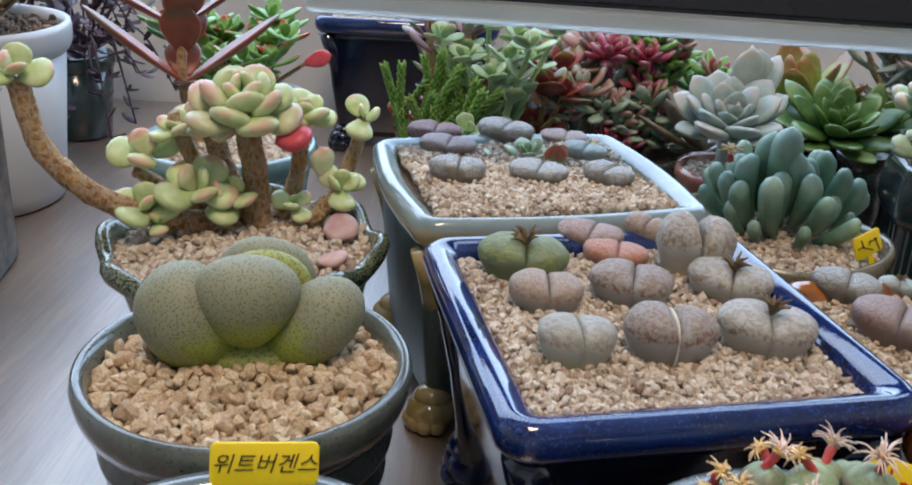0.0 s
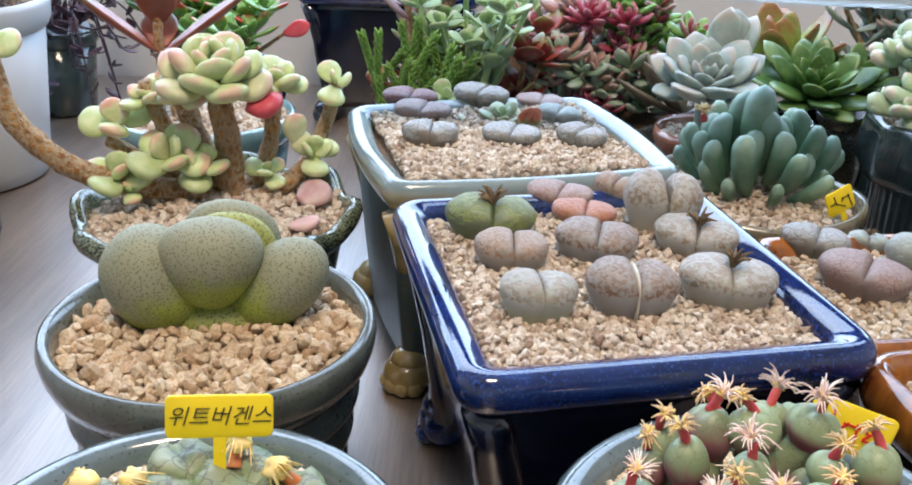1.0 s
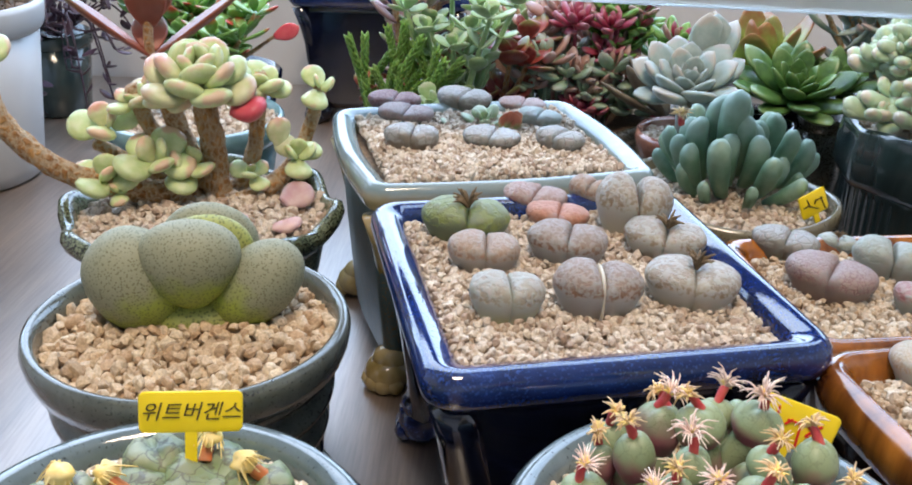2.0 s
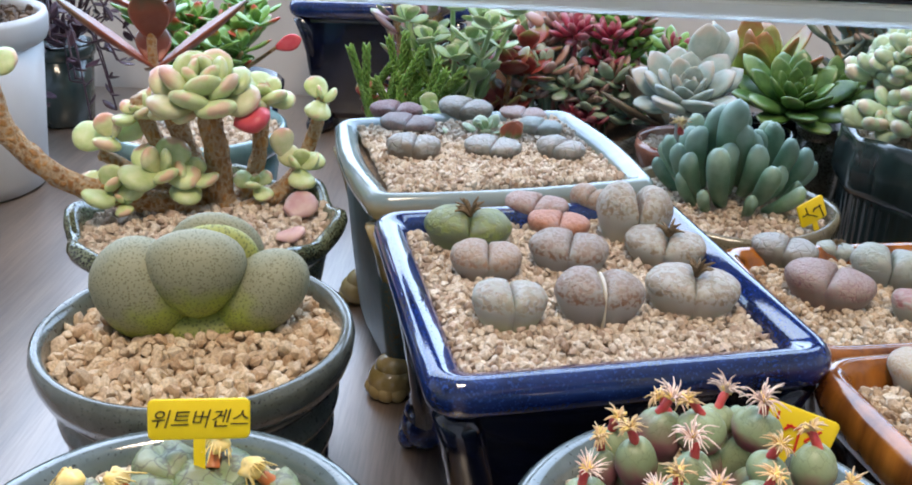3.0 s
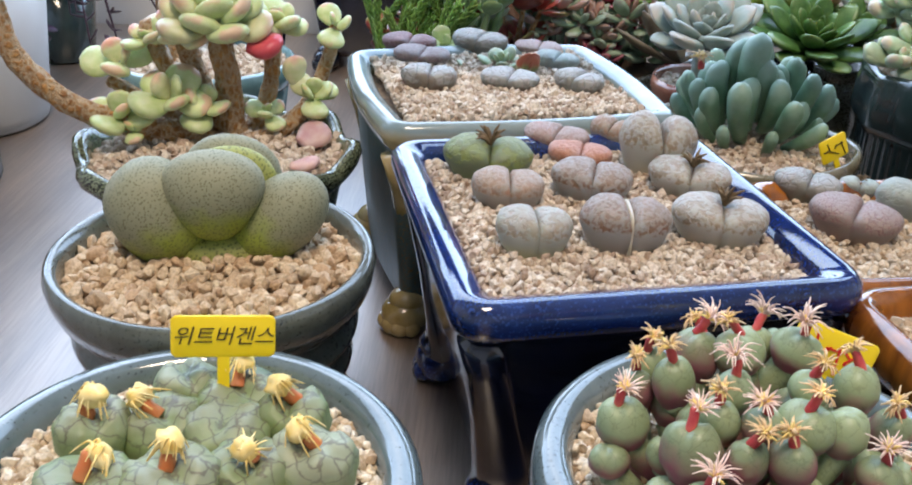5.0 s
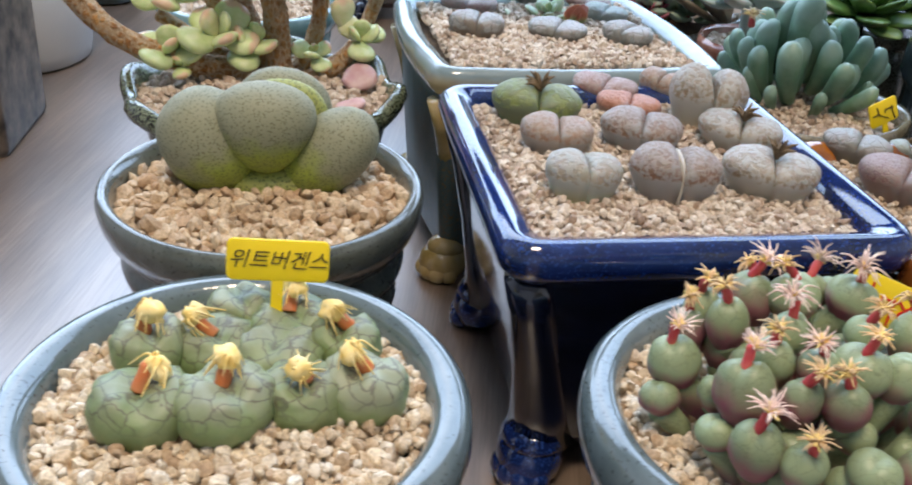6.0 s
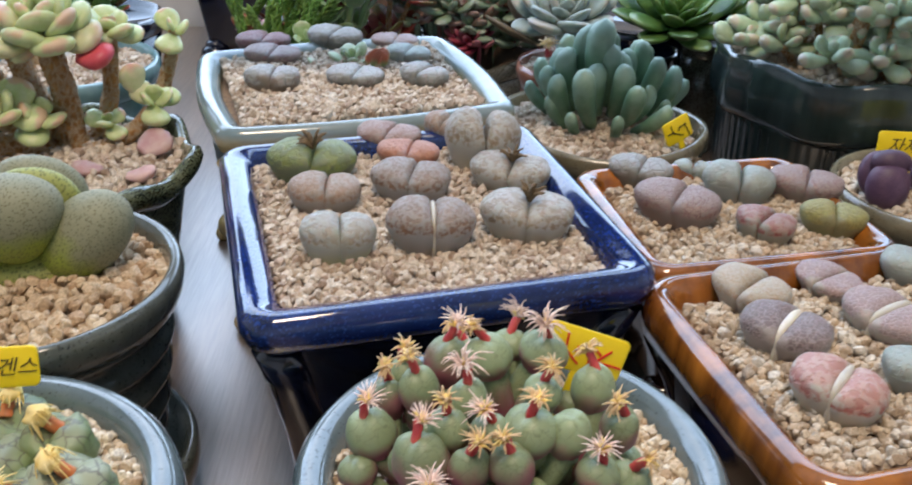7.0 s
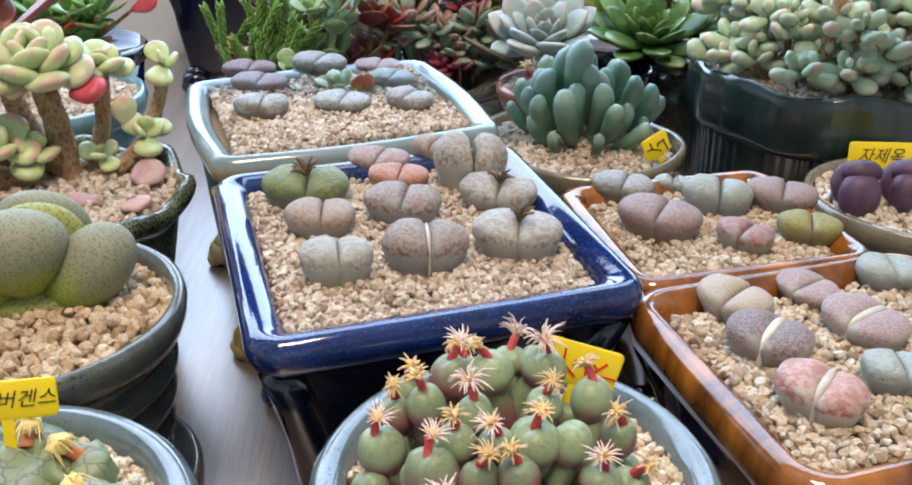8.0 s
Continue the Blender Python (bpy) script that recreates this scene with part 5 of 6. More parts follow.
for x, y in ((0.2700, 0.4895), (0.2950, 0.4940)):
    p = thing("split_rock_plant", pose(x, y, 0.113, 0, 0, 10), "dark purple split rock plant in pale gravel", "succulent", "purple split rocks")
    part("leaf", mesh("leaf", *keel_lobe(0.0105, 0.0085, 0.0115, 0.6, 7), PURPLE), p, pose(0, -0.004, 0.010, -10, 0, 0))
    part("leaf", mesh("leaf", *keel_lobe(0.0105, 0.0085, 0.0115, 0.6, 8), PURPLE), p, pose(0, 0.005, 0.0125, 14, 0, 180))
    part("leaf", mesh("leaf", *keel_lobe(0.0095, 0.0070, 0.0060, 0.7, 9), PURPLE), p, pose(0.002, 0.001, 0.020, -35, 6, 0))

# ---------------------------------------------------------------- small plant among the living stones of the celadon planter
EDGE = flesh("red_edge_leaf", (0.20, 0.27, 0.10), (0.30, 0.36, 0.16), tip=(0.36, 0.10, 0.05), tip_at=0.5, sss=0.2, rough=0.4)
SAGE = flesh("sage_leaf", (0.26, 0.36, 0.20), (0.36, 0.45, 0.28), tip=(0.42, 0.48, 0.34), tip_at=0.7, sss=0.15, rough=0.5)
FLAT = [mesh("leaf", *leaf_piece(0.016, 0.011, 0.0032, 0.62, 0.6, 0.2, 0.05, 10, 9, 0.35), EDGE), mesh("leaf", *leaf_piece(0.013, 0.010, 0.0034, 0.6, 0.6, 0.2, 0.05, 10, 9, 0.35), SAGE)]
cr = thing("leafy_succulent", pose(0.000, 0.556, 0.139), "small leafy succulent with red and sage leaves", "succulent")
rosette(cr, pose(-0.006, 0.004, 0.004, 15, 0, 0), FLAT[1:], 11, 0.95, 65, -5, seed=3)
for a, k in ((-40, 1.0), (-75, 1.0), (-10, 0.9)):
    part("leaf", FLAT[0], cr, pose(0.010, -0.004, 0.002, 0, -60, a) @ Matrix.Diagonal((k, k * 1.2, k, 1)), "brownish red leaf")
part("leaf", FLAT[1], cr, pose(-0.018, -0.004, 0.002, 0, -20, 190))

# ---------------------------------------------------------------- teal pot with the long-leaved red plant
TEAL_M = at(-0.212, 0.612)
round_pot("round_pot", TEAL_M, [(0.038, 0.0), (0.042, 0.003), (0.050, 0.030), (0.055, 0.058)], [(0.053, 0.054), (0.058, 0.058), (0.060, 0.064), (0.059, 0.0685), (0.0565, 0.0700), (0.054, 0.067), (0.052, 0.056)], TEAL, TEAL, "pale teal glazed round pot with gravel")
gravel_round(TEAL_M, 0.053, 0.062, 0.0045, GRAVEL, 44, "brownish gravel in the teal pot", 0.002)
REDLEAF = flesh("red_brown_leaf", (0.22, 0.055, 0.03), (0.30, 0.09, 0.05), tip=(0.16, 0.09, 0.05), tip_at=0.6, sss=0.1, rough=0.35, scale=60)
LONG = mesh("leaf", *leaf_piece(0.074, 0.019, 0.0055, 0.45, 0.55, 0.10, 0.16, 12, 14, 0.4), REDLEAF)
BROAD = mesh("leaf", *leaf_piece(0.034, 0.026, 0.0045, 0.55, 0.7, 0.1, 0.06, 12, 12, 0.35), REDLEAF)
red = thing("red_leaved_succulent", pose(-0.212, 0.612, 0.109, 0, 0, 27.5), "tall red brown succulent with long folded leaves", "succulent")
stem(red, [(-14, 0, -2), (-22, 0, 25), (-25, 0, 50), (-24, 0, 80), (-22, 0, 125)], [4, 3.6, 3.2, 3, 2.6], seed=71)
for z, a, t, me, k in ((0.046, 178, 34, LONG, 1.0), (0.046, 3, 29, LONG, 1.0), (0.044, 270, 15, BROAD, 0.55), (0.050, 90, 40, BROAD, 0.9), (0.066, 265, 62, BROAD, 1.0), (0.068, 60, 40, BROAD, 0.9),
                       (0.080, 182, 25, LONG, 0.75), (0.082, 5, 28, LONG, 0.7), (0.085, 280, 40, BROAD, 1.0), (0.100, 180, 35, LONG, 0.8), (0.100, 0, 35, LONG, 0.85), (0.104, 260, 55, BROAD, 1.0)):
    part("leaf", me, red, pose(-0.024, 0, z, 0, 0, a) @ pose(0, 0, 0, 0, -t, 0) @ Matrix.Diagonal((k, k, k, 1)))

GREENRED = flesh("green_red_leaf", (0.12, 0.25, 0.05), (0.20, 0.36, 0.09), tip=(0.42, 0.06, 0.03), tip_at=0.80, sss=0.3, rough=0.3)
GREENLEAF = flesh("bright_green_leaf", (0.11, 0.27, 0.05), (0.20, 0.40, 0.10), sss=0.3, rough=0.32)
COINS = [mesh("leaf", *leaf_piece(0.021, 0.0140, 0.0035, 0.62, 0.8, 0.15, 0.04, 10, 9, 0.3), GREENRED), mesh("leaf", *leaf_piece(0.018, 0.0125, 0.0035, 0.62, 0.8, 0.15, 0.04, 10, 9, 0.3), GREENLEAF)]


def leafy_bush(name, m, meshes, stems, spread, height, label, seed, stem_mat=BARK, size=1.0, lean=0.0, pairs=5, tip_leaves=6):
    """Stems from one foot with leaves in pairs and a cluster at each tip."""
    r = random.Random(seed)
    b = thing(name, m, label, "succulent")
    for s in range(stems):
        a, d = TAU * s / stems + r.uniform(-0.4, 0.4), spread * r.uniform(0.35, 1.0)
        tipp = Vector((d * math.cos(a) + lean, d * math.sin(a), height * r.uniform(0.6, 1.05)))
        pts = [Vector((tipp.x * 0.25, tipp.y * 0.25, -0.004)), Vector((tipp.x * 0.6, tipp.y * 0.6, tipp.z * 0.5)), tipp]
        part("stem", mesh("stem", *tube(pts, [0.0028, 0.0022, 0.0017], 7), stem_mat), b)
        for q in range(pairs):
            u = 0.25 + 0.7 * q / pairs
            pos = pts[1].lerp(tipp, (u - 0.5) * 2) if u > 0.5 else pts[0].lerp(pts[1], u * 2)
            aa = r.uniform(0, 360)
            for w in (0, 180):
                k = size * r.uniform(0.7, 1.1)
                part("leaf", meshes[r.randrange(len(meshes))], b, Matrix.Translation(pos) @ pose(0, 0, 0, 0, 0, aa + w) @ pose(0, 0, 0, r.uniform(-20, 20), -r.uniform(5, 45), 0) @ Matrix.Diagonal((k, k, k, 1)))
        rosette(b, Matrix.Translation(tipp), meshes, tip_leaves, size, 75, 5, 0.5, seed=seed * 50 + s)
    return b


jade_pot = round_pot("round_pot", at(-0.252, 0.735), [(0.032, 0.0), (0.036, 0.002), (0.046, 0.058)], [(0.044, 0.055), (0.049, 0.058), (0.050, 0.066), (0.047, 0.068), (0.045, 0.060)], NAVY, NAVY, "dark navy glazed round pot")
jade = leafy_bush("jade_bush", pose(-0.258, 0.728, 0.108), COINS, 15, 0.062, 0.062, "bushy jade plant with green leaves and red tips", 21, size=1.1)
jade_red = part("leaf", mesh("leaf", *leaf_piece(0.021, 0.0125, 0.0035, 0.6, 0.6, 0.1, 0.04, 10, 9, 0.3), JELLY_RED), jade, pose(0.066, -0.022, 0.042, 70, -20, 10), "single bright red leaf")
stem(jade, [(10, -4, 4), (40, -14, 24), (66, -22, 42)], [2.0, 1.6, 1.2])

# ---------------------------------------------------------------- white tub and dark trailing plant by the wall
TUB_M = at(-0.438, 0.655)
round_pot("white_tub", TUB_M, [(0.056, 0.0), (0.060, 0.002), (0.062, 0.010), (0.072, 0.105)], [(0.070, 0.100), (0.0745, 0.104), (0.0765, 0.108), (0.0775, 0.118), (0.0765, 0.122), (0.073, 0.122), (0.071, 0.116), (0.069, 0.1)], WHITE_CERAMIC, WHITE_CERAMIC, "plain white plastic tub with a rolled rim")
gravel_round(TUB_M, 0.069, 0.114, 0.0055, PEBBLE_DARK, 45, "dark soil in the white tub")
MOSSY = flesh("mossy_leaf", (0.07, 0.10, 0.03), (0.13, 0.14, 0.05), tip=(0.22, 0.12, 0.06), tip_at=0.8, sss=0.1)
TINY = [mesh("leaf", *leaf_piece(0.010, 0.0062, 0.0024, 0.6, 0.6, 0.2, 0.03, 8, 6, 0.35), MOSSY)]
leafy_bush("mossy_succulent", pose(-0.438, 0.655, 0.164), TINY, 26, 0.064, 0.038, "low mossy green and brown succulent in the white tub", 22, pairs=4, size=1.2)
round_pot("small_pot", at(-0.462, 0.828), [(0.024, 0.0), (0.028, 0.002), (0.034, 0.055)], [(0.033, 0.052), (0.036, 0.055), (0.0365, 0.062), (0.034, 0.064), (0.032, 0.056)], BOTTLE, BOTTLE, "small dark glazed pot by the wall")
DARKPURPLE = flesh("dark_purple_leaf", (0.035, 0.018, 0.03), (0.07, 0.035, 0.055), sss=0.05, rough=0.35)
DROPS = [mesh("leaf", *leaf_piece(0.015, 0.0075, 0.0020, 0.5, 0.5, 0.25, 0.03, 8, 7, 0.3), DARKPURPLE)]
trail = thing("trailing_plant", pose(-0.452, 0.825, 0.112), "dark purple trailing plant hanging to the table", "plant")
TR = random.Random(33)
for s in range(40):
    a = TR.uniform(0, TAU)
    d = TR.uniform(0.03, 0.085)
    zt = TR.uniform(-0.070, 0.07)
    pts = [Vector((0.01 * math.cos(a), 0.01 * math.sin(a), 0)), Vector((d * 0.6 * math.cos(a), d * 0.6 * math.sin(a), max(0.02, zt + 0.03))), Vector((d * math.cos(a), d * math.sin(a), zt))]
    part("stem", mesh("stem", *tube(pts, [0.0012, 0.001, 0.0008], 5), DARKPURPLE), trail)
    for q in range(9):
        u = 0.2 + 0.8 * q / 8
        pos = pts[1].lerp(pts[2], (u - 0.5) * 2) if u > 0.5 else pts[0].lerp(pts[1], u * 2)
        part("leaf", DROPS[0], trail, Matrix.Translation(pos) @ pose(0, 0, 0, TR.uniform(-30, 30), TR.uniform(-50, 40), TR.uniform(0, 360)))

MOTTLED = glaze("mottled_black_glaze", (0.015, 0.012, 0.010), (0.20, 0.15, 0.11), rough=0.45, scale=75, coat=0.2)
MOT_M = at(-0.378, 0.510, 19)
square_pot("mottled_pot", MOT_M, 0.110, 0.090, 0.105, MOTTLED, MOTTLED, MOTTLED, "rough black and beige mottled square pot", rc=0.006, taper=0.002, rim_w=0.008, rim_h=0.008, foot_h=0.0, feet=False, inset=0.003)
gravel_square(MOT_M, 0.110, 0.090, 0.098, 0.005, PEBBLE_DARK, 46, "dark soil in the mottled pot")
leafy_bush("green_succulent", pose(-0.368, 0.512, 0.147), COINS[1:], 9, 0.035, 0.035, "small bright green leafy succulent in the mottled pot", 24)

# ---------------------------------------------------------------- plants along the back
BB_M = at(-0.168, 0.914, 12)
square_pot("square_planter", BB_M, 0.165, 0.100, 0.112, BLUE, NAVY, NAVY, "dark navy square planter against the wall with gravel", group="square planters")
gravel_square(BB_M, 0.165, 0.100, 0.105, 0.005, GRAVEL, 47, "beige gravel in the navy planter")

MUS_M = at(-0.066, 0.704)
round_pot("round_pot", MUS_M, [(0.040, 0.0), (0.044, 0.003), (0.050, 0.060)], [(0.048, 0.056), (0.053, 0.060), (0.055, 0.068), (0.053, 0.072), (0.050, 0.066)], NAVY, NAVY, "black glazed round pot crowded with mixed succulents")
gravel_round(MUS_M, 0.050, 0.064, 0.005, PEBBLE_DARK, 48, "dark soil in the black pot")
MUSCOSA = flesh("watch_chain_skin", (0.14, 0.28, 0.06), (0.23, 0.38, 0.10), sss=0.2, rough=0.4)


def chain_stem(pts, r, seed):
    """A stem packed with four rows of small scale leaves."""
    p = [Vector(q) for q in pts]
    out = [tube(p, [r * 0.45] * len(p), 6)]
    steps = 22
    for i in range(steps):
        u = i / (steps - 1) * (len(p) - 1)
        k = min(int(u), len(p) - 2)
        c = p[k].lerp(p[k + 1], u - k)
        d = (p[k + 1] - p[k]).normalized().to_track_quat('Z', 'Y').to_matrix().to_4x4()
        for j in range(4):
            out.append(moved(Matrix.Translation(c) @ d @ pose(0, 0, 0, 0, 0, 90 * j + 45 * (i % 2)) @ pose(r * 0.3, 0, 0, 0, -50, 0), leaf_piece(r * 2.1, r * 1.0, r * 0.6, 0.4, 0.4, 0.3, 0, 5, 4, 0.7)))
    return merged(*out)


mus = thing("watch_chain_plant", pose(-0.080, 0.674, 0.112), "bright green watch chain plant with upright scaly stems", "succulent")
MR = random.Random(17)
for s in range(24):
    x, y = MR.uniform(-0.034, 0.030), MR.uniform(-0.036, 0.012)
    hgt = MR.uniform(0.026, 0.062)
    part("stem", mesh("stem", *chain_stem([(x * 0.7, y, 0), (x * 0.9, y, hgt * 0.5), (x + MR.uniform(-.010, .018), y - 0.006, hgt)], 0.0025, s), MUSCOSA), mus)
FUZZY = flesh("fuzzy_leaf", (0.22, 0.36, 0.14), (0.31, 0.45, 0.21), tip=(0.40, 0.47, 0.30), tip_at=0.85, sss=0.2, rough=0.7, waxy=0.5)
ROUNDS = [mesh("leaf", *leaf_piece(0.018, 0.0175, 0.0034, 0.6, 1.0, 0.2, 0.06, 12, 9, 0.25), FUZZY)]
fz = leafy_bush("fuzzy_succulent", pose(-0.050, 0.684, 0.112), ROUNDS, 11, 0.044, 0.080, "soft green succulent with round fuzzy leaves", 25, stem_mat=FUZZY, pairs=3, size=0.82)
rosette(fz, pose(-0.002, -0.060, 0.022, 40, 0, 0), ROUNDS, 7, 0.7, 60, 10, seed=9)
WINE = flesh("wine_leaf", (0.20, 0.025, 0.025), (0.32, 0.07, 0.05), tip=(0.24, 0.22, 0.08), tip_at=0.75, sss=0.15, rough=0.35)
WINES = [mesh("leaf", *leaf_piece(0.026, 0.022, 0.004, 0.62, 0.8, 0.2, 0.05, 10, 9, 0.3), WINE)]
leafy_bush("wine_red_succulent", pose(-0.020, 0.712, 0.108), WINES, 5, 0.036, 0.048, "wine red leafy succulent between green plants", 26, pairs=1)
leafy_bush("wine_red_succulent", pose(-0.104, 0.684, 0.108), WINES, 3, 0.020, 0.022, "small wine red succulent at the rim of the black pot", 29, pairs=2, size=0.6, tip_leaves=4)
PLUM = [mesh("leaf", *leaf_piece(0.022, 0.009, 0.004, 0.55, 0.6, 0.2, 0.05, 10, 9, 0.35), flesh("plum_leaf", (0.28, 0.15, 0.18), (0.36, 0.25, 0.26), tip=(0.22, 0.30, 0.16), tip_at=0.75, sss=0.1))]
leafy_bush("plum_succulent", pose(-0.092, 0.722, 0.112), PLUM, 6, 0.035, 0.090, "plum and grey green succulent on tall stems", 27, pairs=3)

ROUGH_BROWN = plain("rough_brown_clay", (0.12, 0.06, 0.03), 0.85, 0.6, 160, bumps=1.0)
round_pot("rough_pot", at(-0.024, 0.805), [(0.024, 0.0), (0.027, 0.002), (0.028, 0.05), (0.030, 0.090)], [(0.028, 0.086), (0.031, 0.089), (0.0335, 0.095), (0.031, 0.100), (0.027, 0.094)], ROUGH_BROWN, ROUGH_BROWN, "tall rough brown clay pot with a bark-like skin",
          lambda a, r, z: (r * (1 + 0.05 * noise.noise(Vector((3 * math.cos(a), 3 * math.sin(a), z * 90)))), z), 96)
SEMPER = flesh("houseleek_leaf", (0.24, 0.37, 0.17), (0.34, 0.46, 0.25), tip=(0.42, 0.22, 0.16), tip_at=0.85, sss=0.2, rough=0.4)
POINTED = [mesh("leaf", *leaf_piece(0.024, 0.0105, 0.0045, 0.6, 0.45, 0.3, 0.06, 10, 9, 0.45), SEMPER)]
sp = thing("houseleek", pose(-0.024, 0.802, 0.151), "pale green houseleek rosette in the rough brown pot", "succulent")
rosette(sp, pose(0, 0, 0, 14, 0, 0), POINTED, 34, 1.15, 85, 0, 0.35, seed=4)
rosette(sp, pose(-0.03, 0.0, -0.004, 10, -20, 0), [mesh("leaf", *leaf_piece(0.024, 0.0105, 0.0045, 0.6, 0.45, 0.3, 0.06, 10, 9, 0.45), PLUM[0].materials[0])], 16, 0.7, 80, 0, 0.4, seed=5)

BOAT_M = at(0.056, 0.738, -14)
boat = lambda a, r, z: (r * (1 + 0.40 * math.cos(2 * a)) / (1 + 0.15), z + 0.010 * math.cos(2 * a) * z / 0.06)
round_pot("boat_dish", BOAT_M, [(0.022, 0.0), (0.026, 0.002), (0.037, 0.025), (0.045, 0.050)], [(0.043, 0.047), (0.047, 0.050), (0.0485, 0.055), (0.0475, 0.059), (0.0455, 0.0595), (0.044, 0.056), (0.042, 0.047)], GREY_DISH, GREY_DISH, "grey brown boat-shaped stoneware dish", boat)
solo("soil", mesh("soil", *lathe([(0.002, 0.052), (0.030, 0.051), (0.043, 0.047), (0.02, 0.03)], 60, boat), PEBBLE_DARK), BOAT_M @ Matrix.Translation((0, 0, LIFT)), "dark soil in the boat-shaped dish", "soil", kind="stuff")
CRIMSON = flesh("crimson_leaf", (0.27, 0.022, 0.05), (0.40, 0.07, 0.12), tip=(0.44, 0.18, 0.22), tip_at=0.7, sss=0.2, rough=0.4)
DUSK = flesh("dusky_pink_leaf", (0.40, 0.20, 0.17), (0.48, 0.30, 0.25), tip=(0.44, 0.34, 0.33), tip_at=0.7, sss=0.2, rough=0.45)
BLUEGREEN = flesh("blue_green_leaf", (0.20, 0.31, 0.20), (0.33, 0.44, 0.32), tip=(0.34, 0.38, 0.32), tip_at=0.75, sss=0.15, rough=0.45)
SMALL = lambda mt: mesh("leaf", *leaf_piece(0.0115, 0.0062, 0.0030, 0.55, 0.5, 0.25, 0.04, 8, 7, 0.4), mt)
S_CRIM, S_DUSK, S_BG, S_GR = SMALL(CRIMSON), SMALL(DUSK), SMALL(BLUEGREEN), SMALL(GREENLEAF)


def sedum(x, y, z0, count, spread, height, meshes, label, seed, k=1.0):
    r = random.Random(seed)
    t = thing("stonecrop", pose(x, y, z0), label, "succulent", "stonecrops")
    for s in range(count):
        px, py = r.gauss(0, spread), r.gauss(0, spread * 0.6)
        h = height * r.uniform(0.45, 1.0)
        part("stem", mesh("stem", *tube([(px * 0.7, py * 0.7, -0.004), (px, py, h * 0.5), (px * 1.1, py * 1.1, h)], [0.0020, 0.0018, 0.0015], 6), meshes[0].materials[0]), t)
        rosette(t, pose(px * 1.1, py * 1.1, h, r.uniform(0, 25), r.uniform(-20, 20), 0), meshes, 13, k * r.uniform(0.8, 1.2), 80, 5, 0.4, seed=seed * 20 + s)


sedum(0.040, 0.746, 0.098, 5, 0.014, 0.070, [S_CRIM], "crimson rosette stonecrop on upright stems", 51, 1.4)
sedum(0.066, 0.760, 0.098, 5, 0.016, 0.080, [S_CRIM, S_DUSK, S_GR], "crimson and dusky pink stonecrop", 52, 1.5)
sedum(0.012, 0.742, 0.100, 15, 0.013, 0.045, [S_BG, S_BG, S_DUSK], "blue green stonecrop with dusky tips in the boat dish", 53, 1.6)
sedum(0.030, 0.735, 0.098, 9, 0.012, 0.045, [S_DUSK, S_BG], "dusky pink stonecrop in the boat dish", 54, 1.6)
sedum(0.062, 0.760, 0.098, 9, 0.012, 0.085, [S_GR], "fresh green stonecrop on tall stems", 55, 1.6)
sedum(0.060, 0.738, 0.094, 3, 0.010, 0.022, [S_BG], "low stonecrop at the front of the boat dish", 56, 1.6)
sedum(0.044, 0.728, 0.094, 3, 0.008, 0.020, [S_CRIM], "low crimson stonecrop hanging over the boat dish", 58, 1.4)
sedum(0.025, 0.775, 0.098, 6, 0.012, 0.070, [S_DUSK], "reddish broad-leaved stonecrop in the boat dish", 57, 2.0)
SHELL = mesh("leaf", *leaf_piece(0.052, 0.020, 0.006, 0.5, 0.6, 0.15, 0.08, 12, 10, 0.4), flesh("olive_brown_leaf", (0.13, 0.10, 0.07), (0.20, 0.17, 0.12), sss=0.05, rough=0.4))
long1 = thing("broad_leaved_succulent", pose(0.098, 0.718, 0.112), "succulent with long olive brown leaves", "succulent")
for a, t in ((190, 18), (170, 45), (120, 55), (215, 40)):
    part("leaf", SHELL, long1, pose(0, 0, 0, 0, 0, a) @ pose(0, 0, 0, 10, -t, 0))

COP_M = at(0.112, 0.664)
round_pot("round_pot", COP_M, [(0.020, 0.0), (0.024, 0.002), (0.030, 0.060)], [(0.028, 0.056), (0.0315, 0.060), (0.0335, 0.068), (0.032, 0.073), (0.0295, 0.071), (0.028, 0.062)], COPPER, COPPER, "shiny copper red round pot")
gravel_round(COP_M, 0.029, 0.066, 0.004, GRAVEL, 49, "gravel in the copper red pot")
GHOST = flesh("ghost_leaf", (0.24, 0.31, 0.28), (0.32, 0.38, 0.35), tip=(0.36, 0.34, 0.30), tip_at=0.9, sss=0.15, rough=0.5, waxy=0.25)
GHOSTS = [mesh("leaf", *leaf_piece(0.032, 0.0195, 0.0070, 0.62, 0.45, 0.25, 0.08, 12, 11, 0.4), GHOST)]
gh = thing("ghost_rosette", pose(0.108, 0.672, 0.143), "pale grey green ghost plant rosette with pointed leaves", "succulent")
rosette(gh, pose(0, 0, 0, 24, 4, 0), GHOSTS, 30, 1.12, 85, 2, 0.32, seed=6)
stem(gh, [(2, 2, -30), (1, 1, -14), (0, 0, 2)], [5, 5, 5], GHOST, 0.1)
for a, t in ((70, 60), (110, 70), (30, 50)):
    part("leaf", GHOSTS[0], gh, pose(0.012, 0.02, 0.006, 0, 0, a) @ pose(0, 0, 0, 0, -t, 0) @ Matrix.Diagonal((1.3, 1.3, 1.2, 1)))

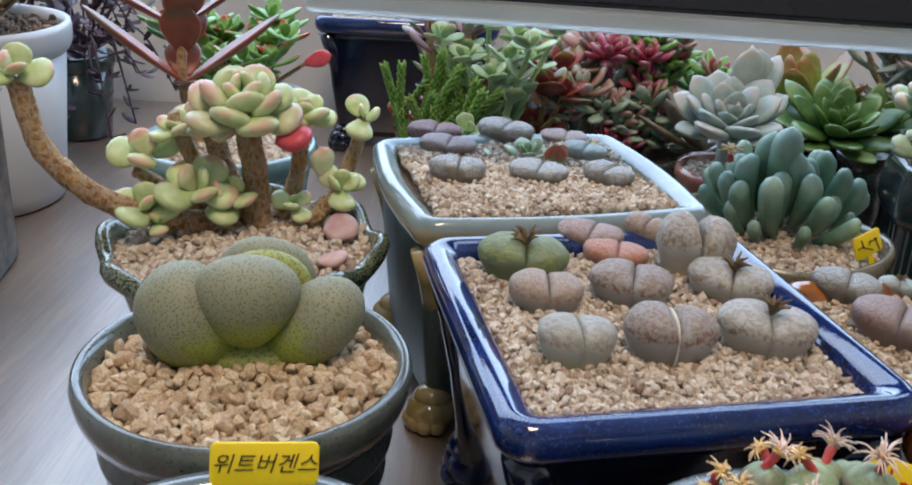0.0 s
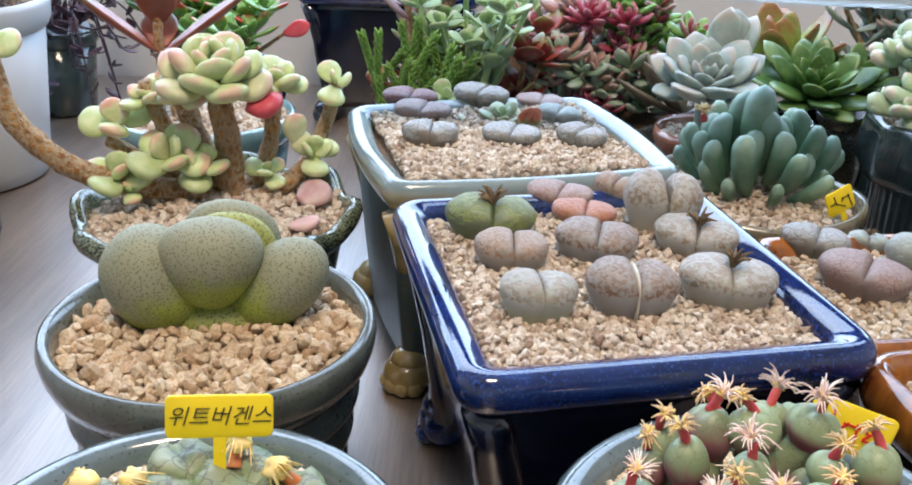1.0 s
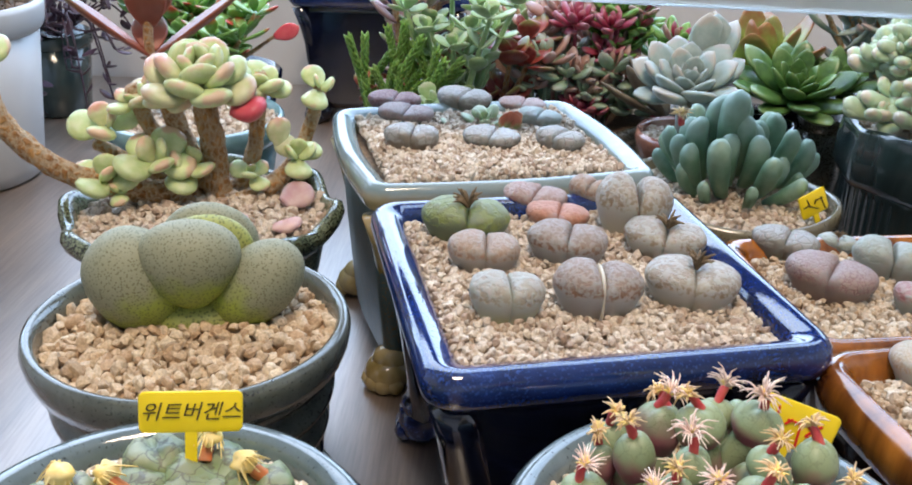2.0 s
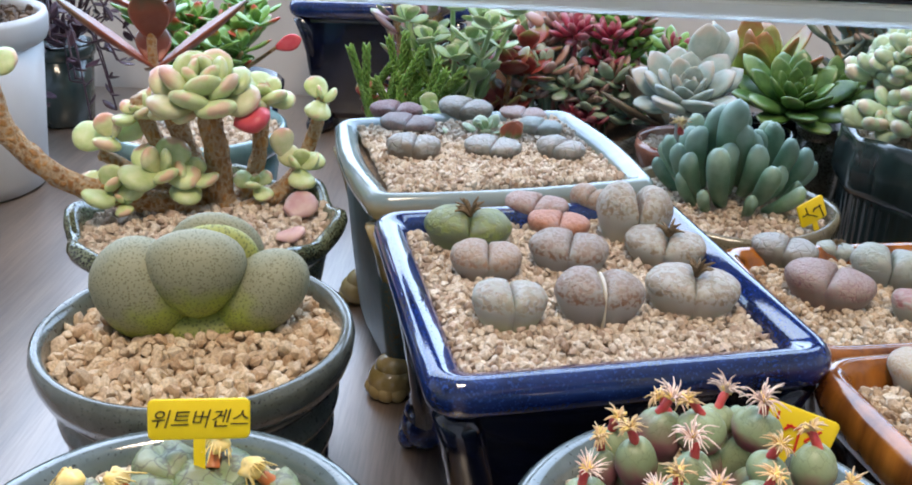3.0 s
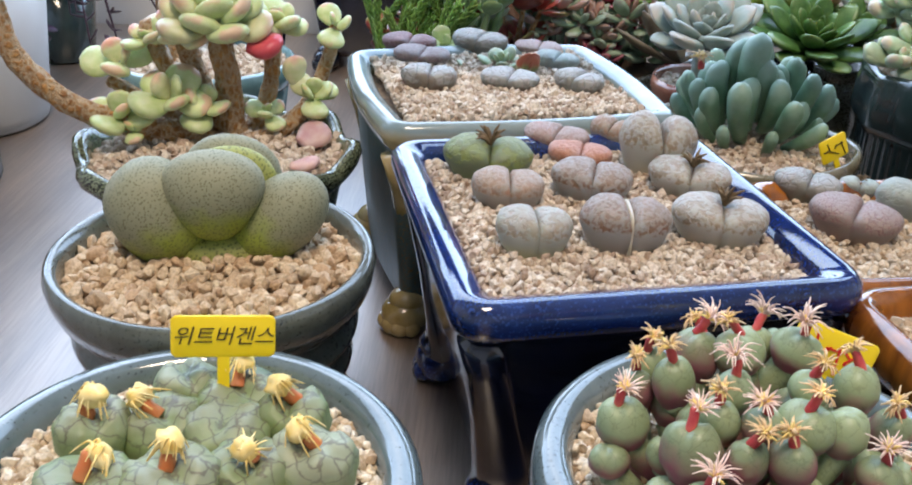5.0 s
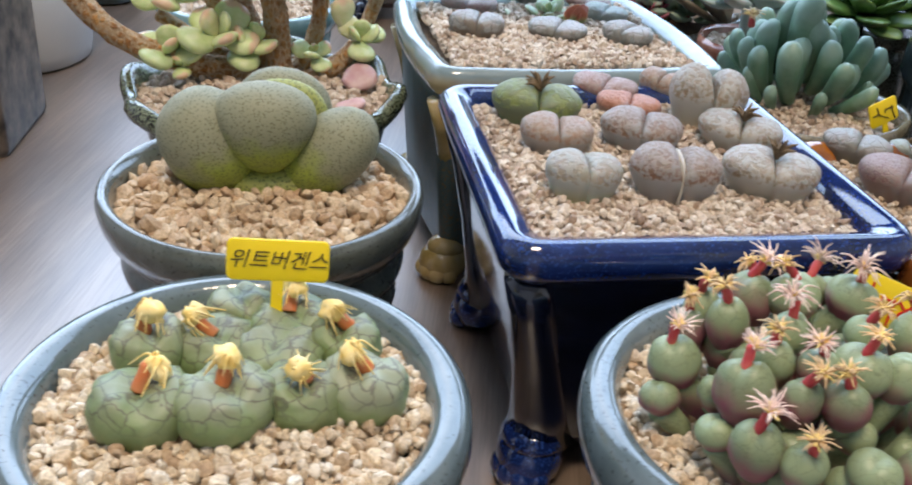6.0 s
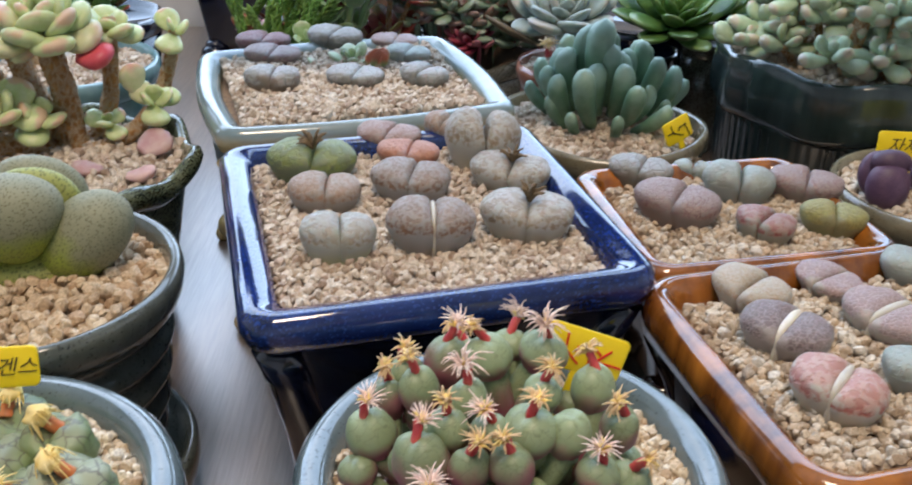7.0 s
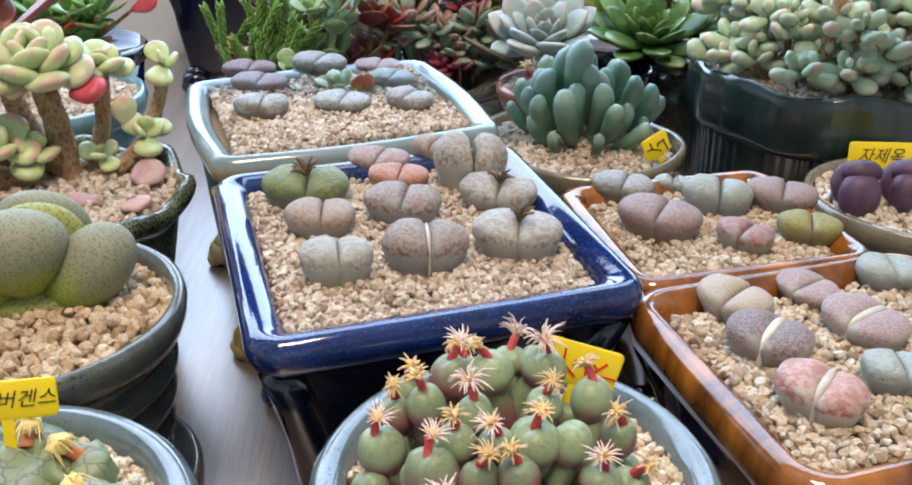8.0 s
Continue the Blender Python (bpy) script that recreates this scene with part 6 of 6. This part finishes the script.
round_pot("slim_pot", at(0.210, 0.744), [(0.012, 0.0), (0.014, 0.002), (0.019, 0.035), (0.016, 0.062)], [(0.015, 0.060), (0.017, 0.063), (0.0185, 0.068), (0.017, 0.070), (0.015, 0.064)], GREY_DISH, GREY_DISH, "slim grey green stoneware pot")
GR_M = at(0.162, 0.728)
round_pot("round_pot", GR_M, [(0.020, 0.0), (0.022, 0.002), (0.025, 0.055)], [(0.024, 0.052), (0.0265, 0.055), (0.0275, 0.062), (0.026, 0.066), (0.024, 0.060)], NAVY, NAVY, "dark navy round pot under a green rosette")
LUSH = flesh("lush_leaf", (0.055, 0.13, 0.03), (0.10, 0.20, 0.05), tip=(0.16, 0.25, 0.09), tip_at=0.8, sss=0.2, rough=0.3)
LUSHES = [mesh("leaf", *leaf_piece(0.042, 0.019, 0.0060, 0.62, 0.45, 0.22, 0.10, 12, 11, 0.45), LUSH)]
lu = thing("green_rosette", pose(0.184, 0.722, 0.128), "lush green rosette succulent with many pointed leaves", "succulent")
rosette(lu, pose(0, 0, 0.004, 22, 0, 0), LUSHES, 34, 1.05, 85, -2, 0.35, seed=7)
rosette(lu, pose(0.03, 0.018, 0.006, 18, 14, 0), LUSHES, 20, 0.75, 80, 0, 0.4, seed=8)
PADDLE = flesh("paddle_leaf", (0.20, 0.26, 0.05), (0.30, 0.36, 0.10), tip=(0.28, 0.12, 0.05), tip_at=0.7, sss=0.3, rough=0.3)
PADDLES = [mesh("leaf", *leaf_piece(0.066, 0.030, 0.005, 0.62, 0.8, 0.1, 0.08, 12, 12, 0.35), PADDLE)]
pd = thing("paddle_plant", pose(0.165, 0.785, 0.118), "paddle plant with large green and brown upright leaves", "succulent")
rosette(pd, pose(0, 0, 0, 5, 0, 0), PADDLES, 11, 1.12, 86, 32, 0.7, seed=9)
part("pot", mesh("pot", *lathe([(0.028, -0.0850), (0.034, -0.080), (0.042, -0.005), (0.040, 0.0), (0.03, -0.004)], 48), NAVY), pd, None, "dark nursery pot")
GREYLEAF = flesh("grey_green_leaf", (0.22, 0.28, 0.23), (0.32, 0.38, 0.32), tip=(0.40, 0.30, 0.26), tip_at=0.9, sss=0.15, rough=0.5)
GREYS = [mesh("leaf", *leaf_piece(0.030, 0.011, 0.005, 0.55, 0.5, 0.2, 0.06, 10, 9, 0.4), GREYLEAF)]
round_pot("round_pot", at(0.262, 0.800), [(0.030, 0.0), (0.036, 0.002), (0.042, 0.060)], [(0.040, 0.056), (0.044, 0.060), (0.046, 0.068), (0.043, 0.071), (0.041, 0.062)], BOTTLE, BOTTLE, "dark green pot at the back of the table")
leafy_bush("grey_green_succulent", pose(0.258, 0.795, 0.114), GREYS, 15, 0.060, 0.075, "grey green succulent with narrow leaves on stems", 28, pairs=4)

# ---------------------------------------------------------------- glass-edged shelf over the back plants
def glass(name):
    m, n, l, p = material(name)
    p.inputs["Base Color"].default_value = (0.62, 0.66, 0.66, 1)
    p.inputs["Transmission Weight"].default_value, p.inputs["Roughness"].default_value, p.inputs["IOR"].default_value = 0.75, 0.5, 1.25
    return m


BLACK_GLOSS = plain("black_lacquer", (0.012, 0.012, 0.014), 0.16, 0.2, 30, bumps=0.05)
shelf = thing("wall_shelf", pose(0.0, 0.514, 0.2245, 0, 0, 5.7), "narrow black lacquered shelf rail with a clear acrylic lip", "shelf")
part("board", box_mesh("board", -0.138, 1.40, -0.010, 0.012, 0.0115, 0.050, BLACK_GLOSS, 0.003), shelf)
part("lip", box_mesh("lip", -0.112, 1.40, -0.014, -0.004, 0.001, 0.0110, glass("clear_acrylic"), 0.0015), shelf, None, "clear acrylic front lip")
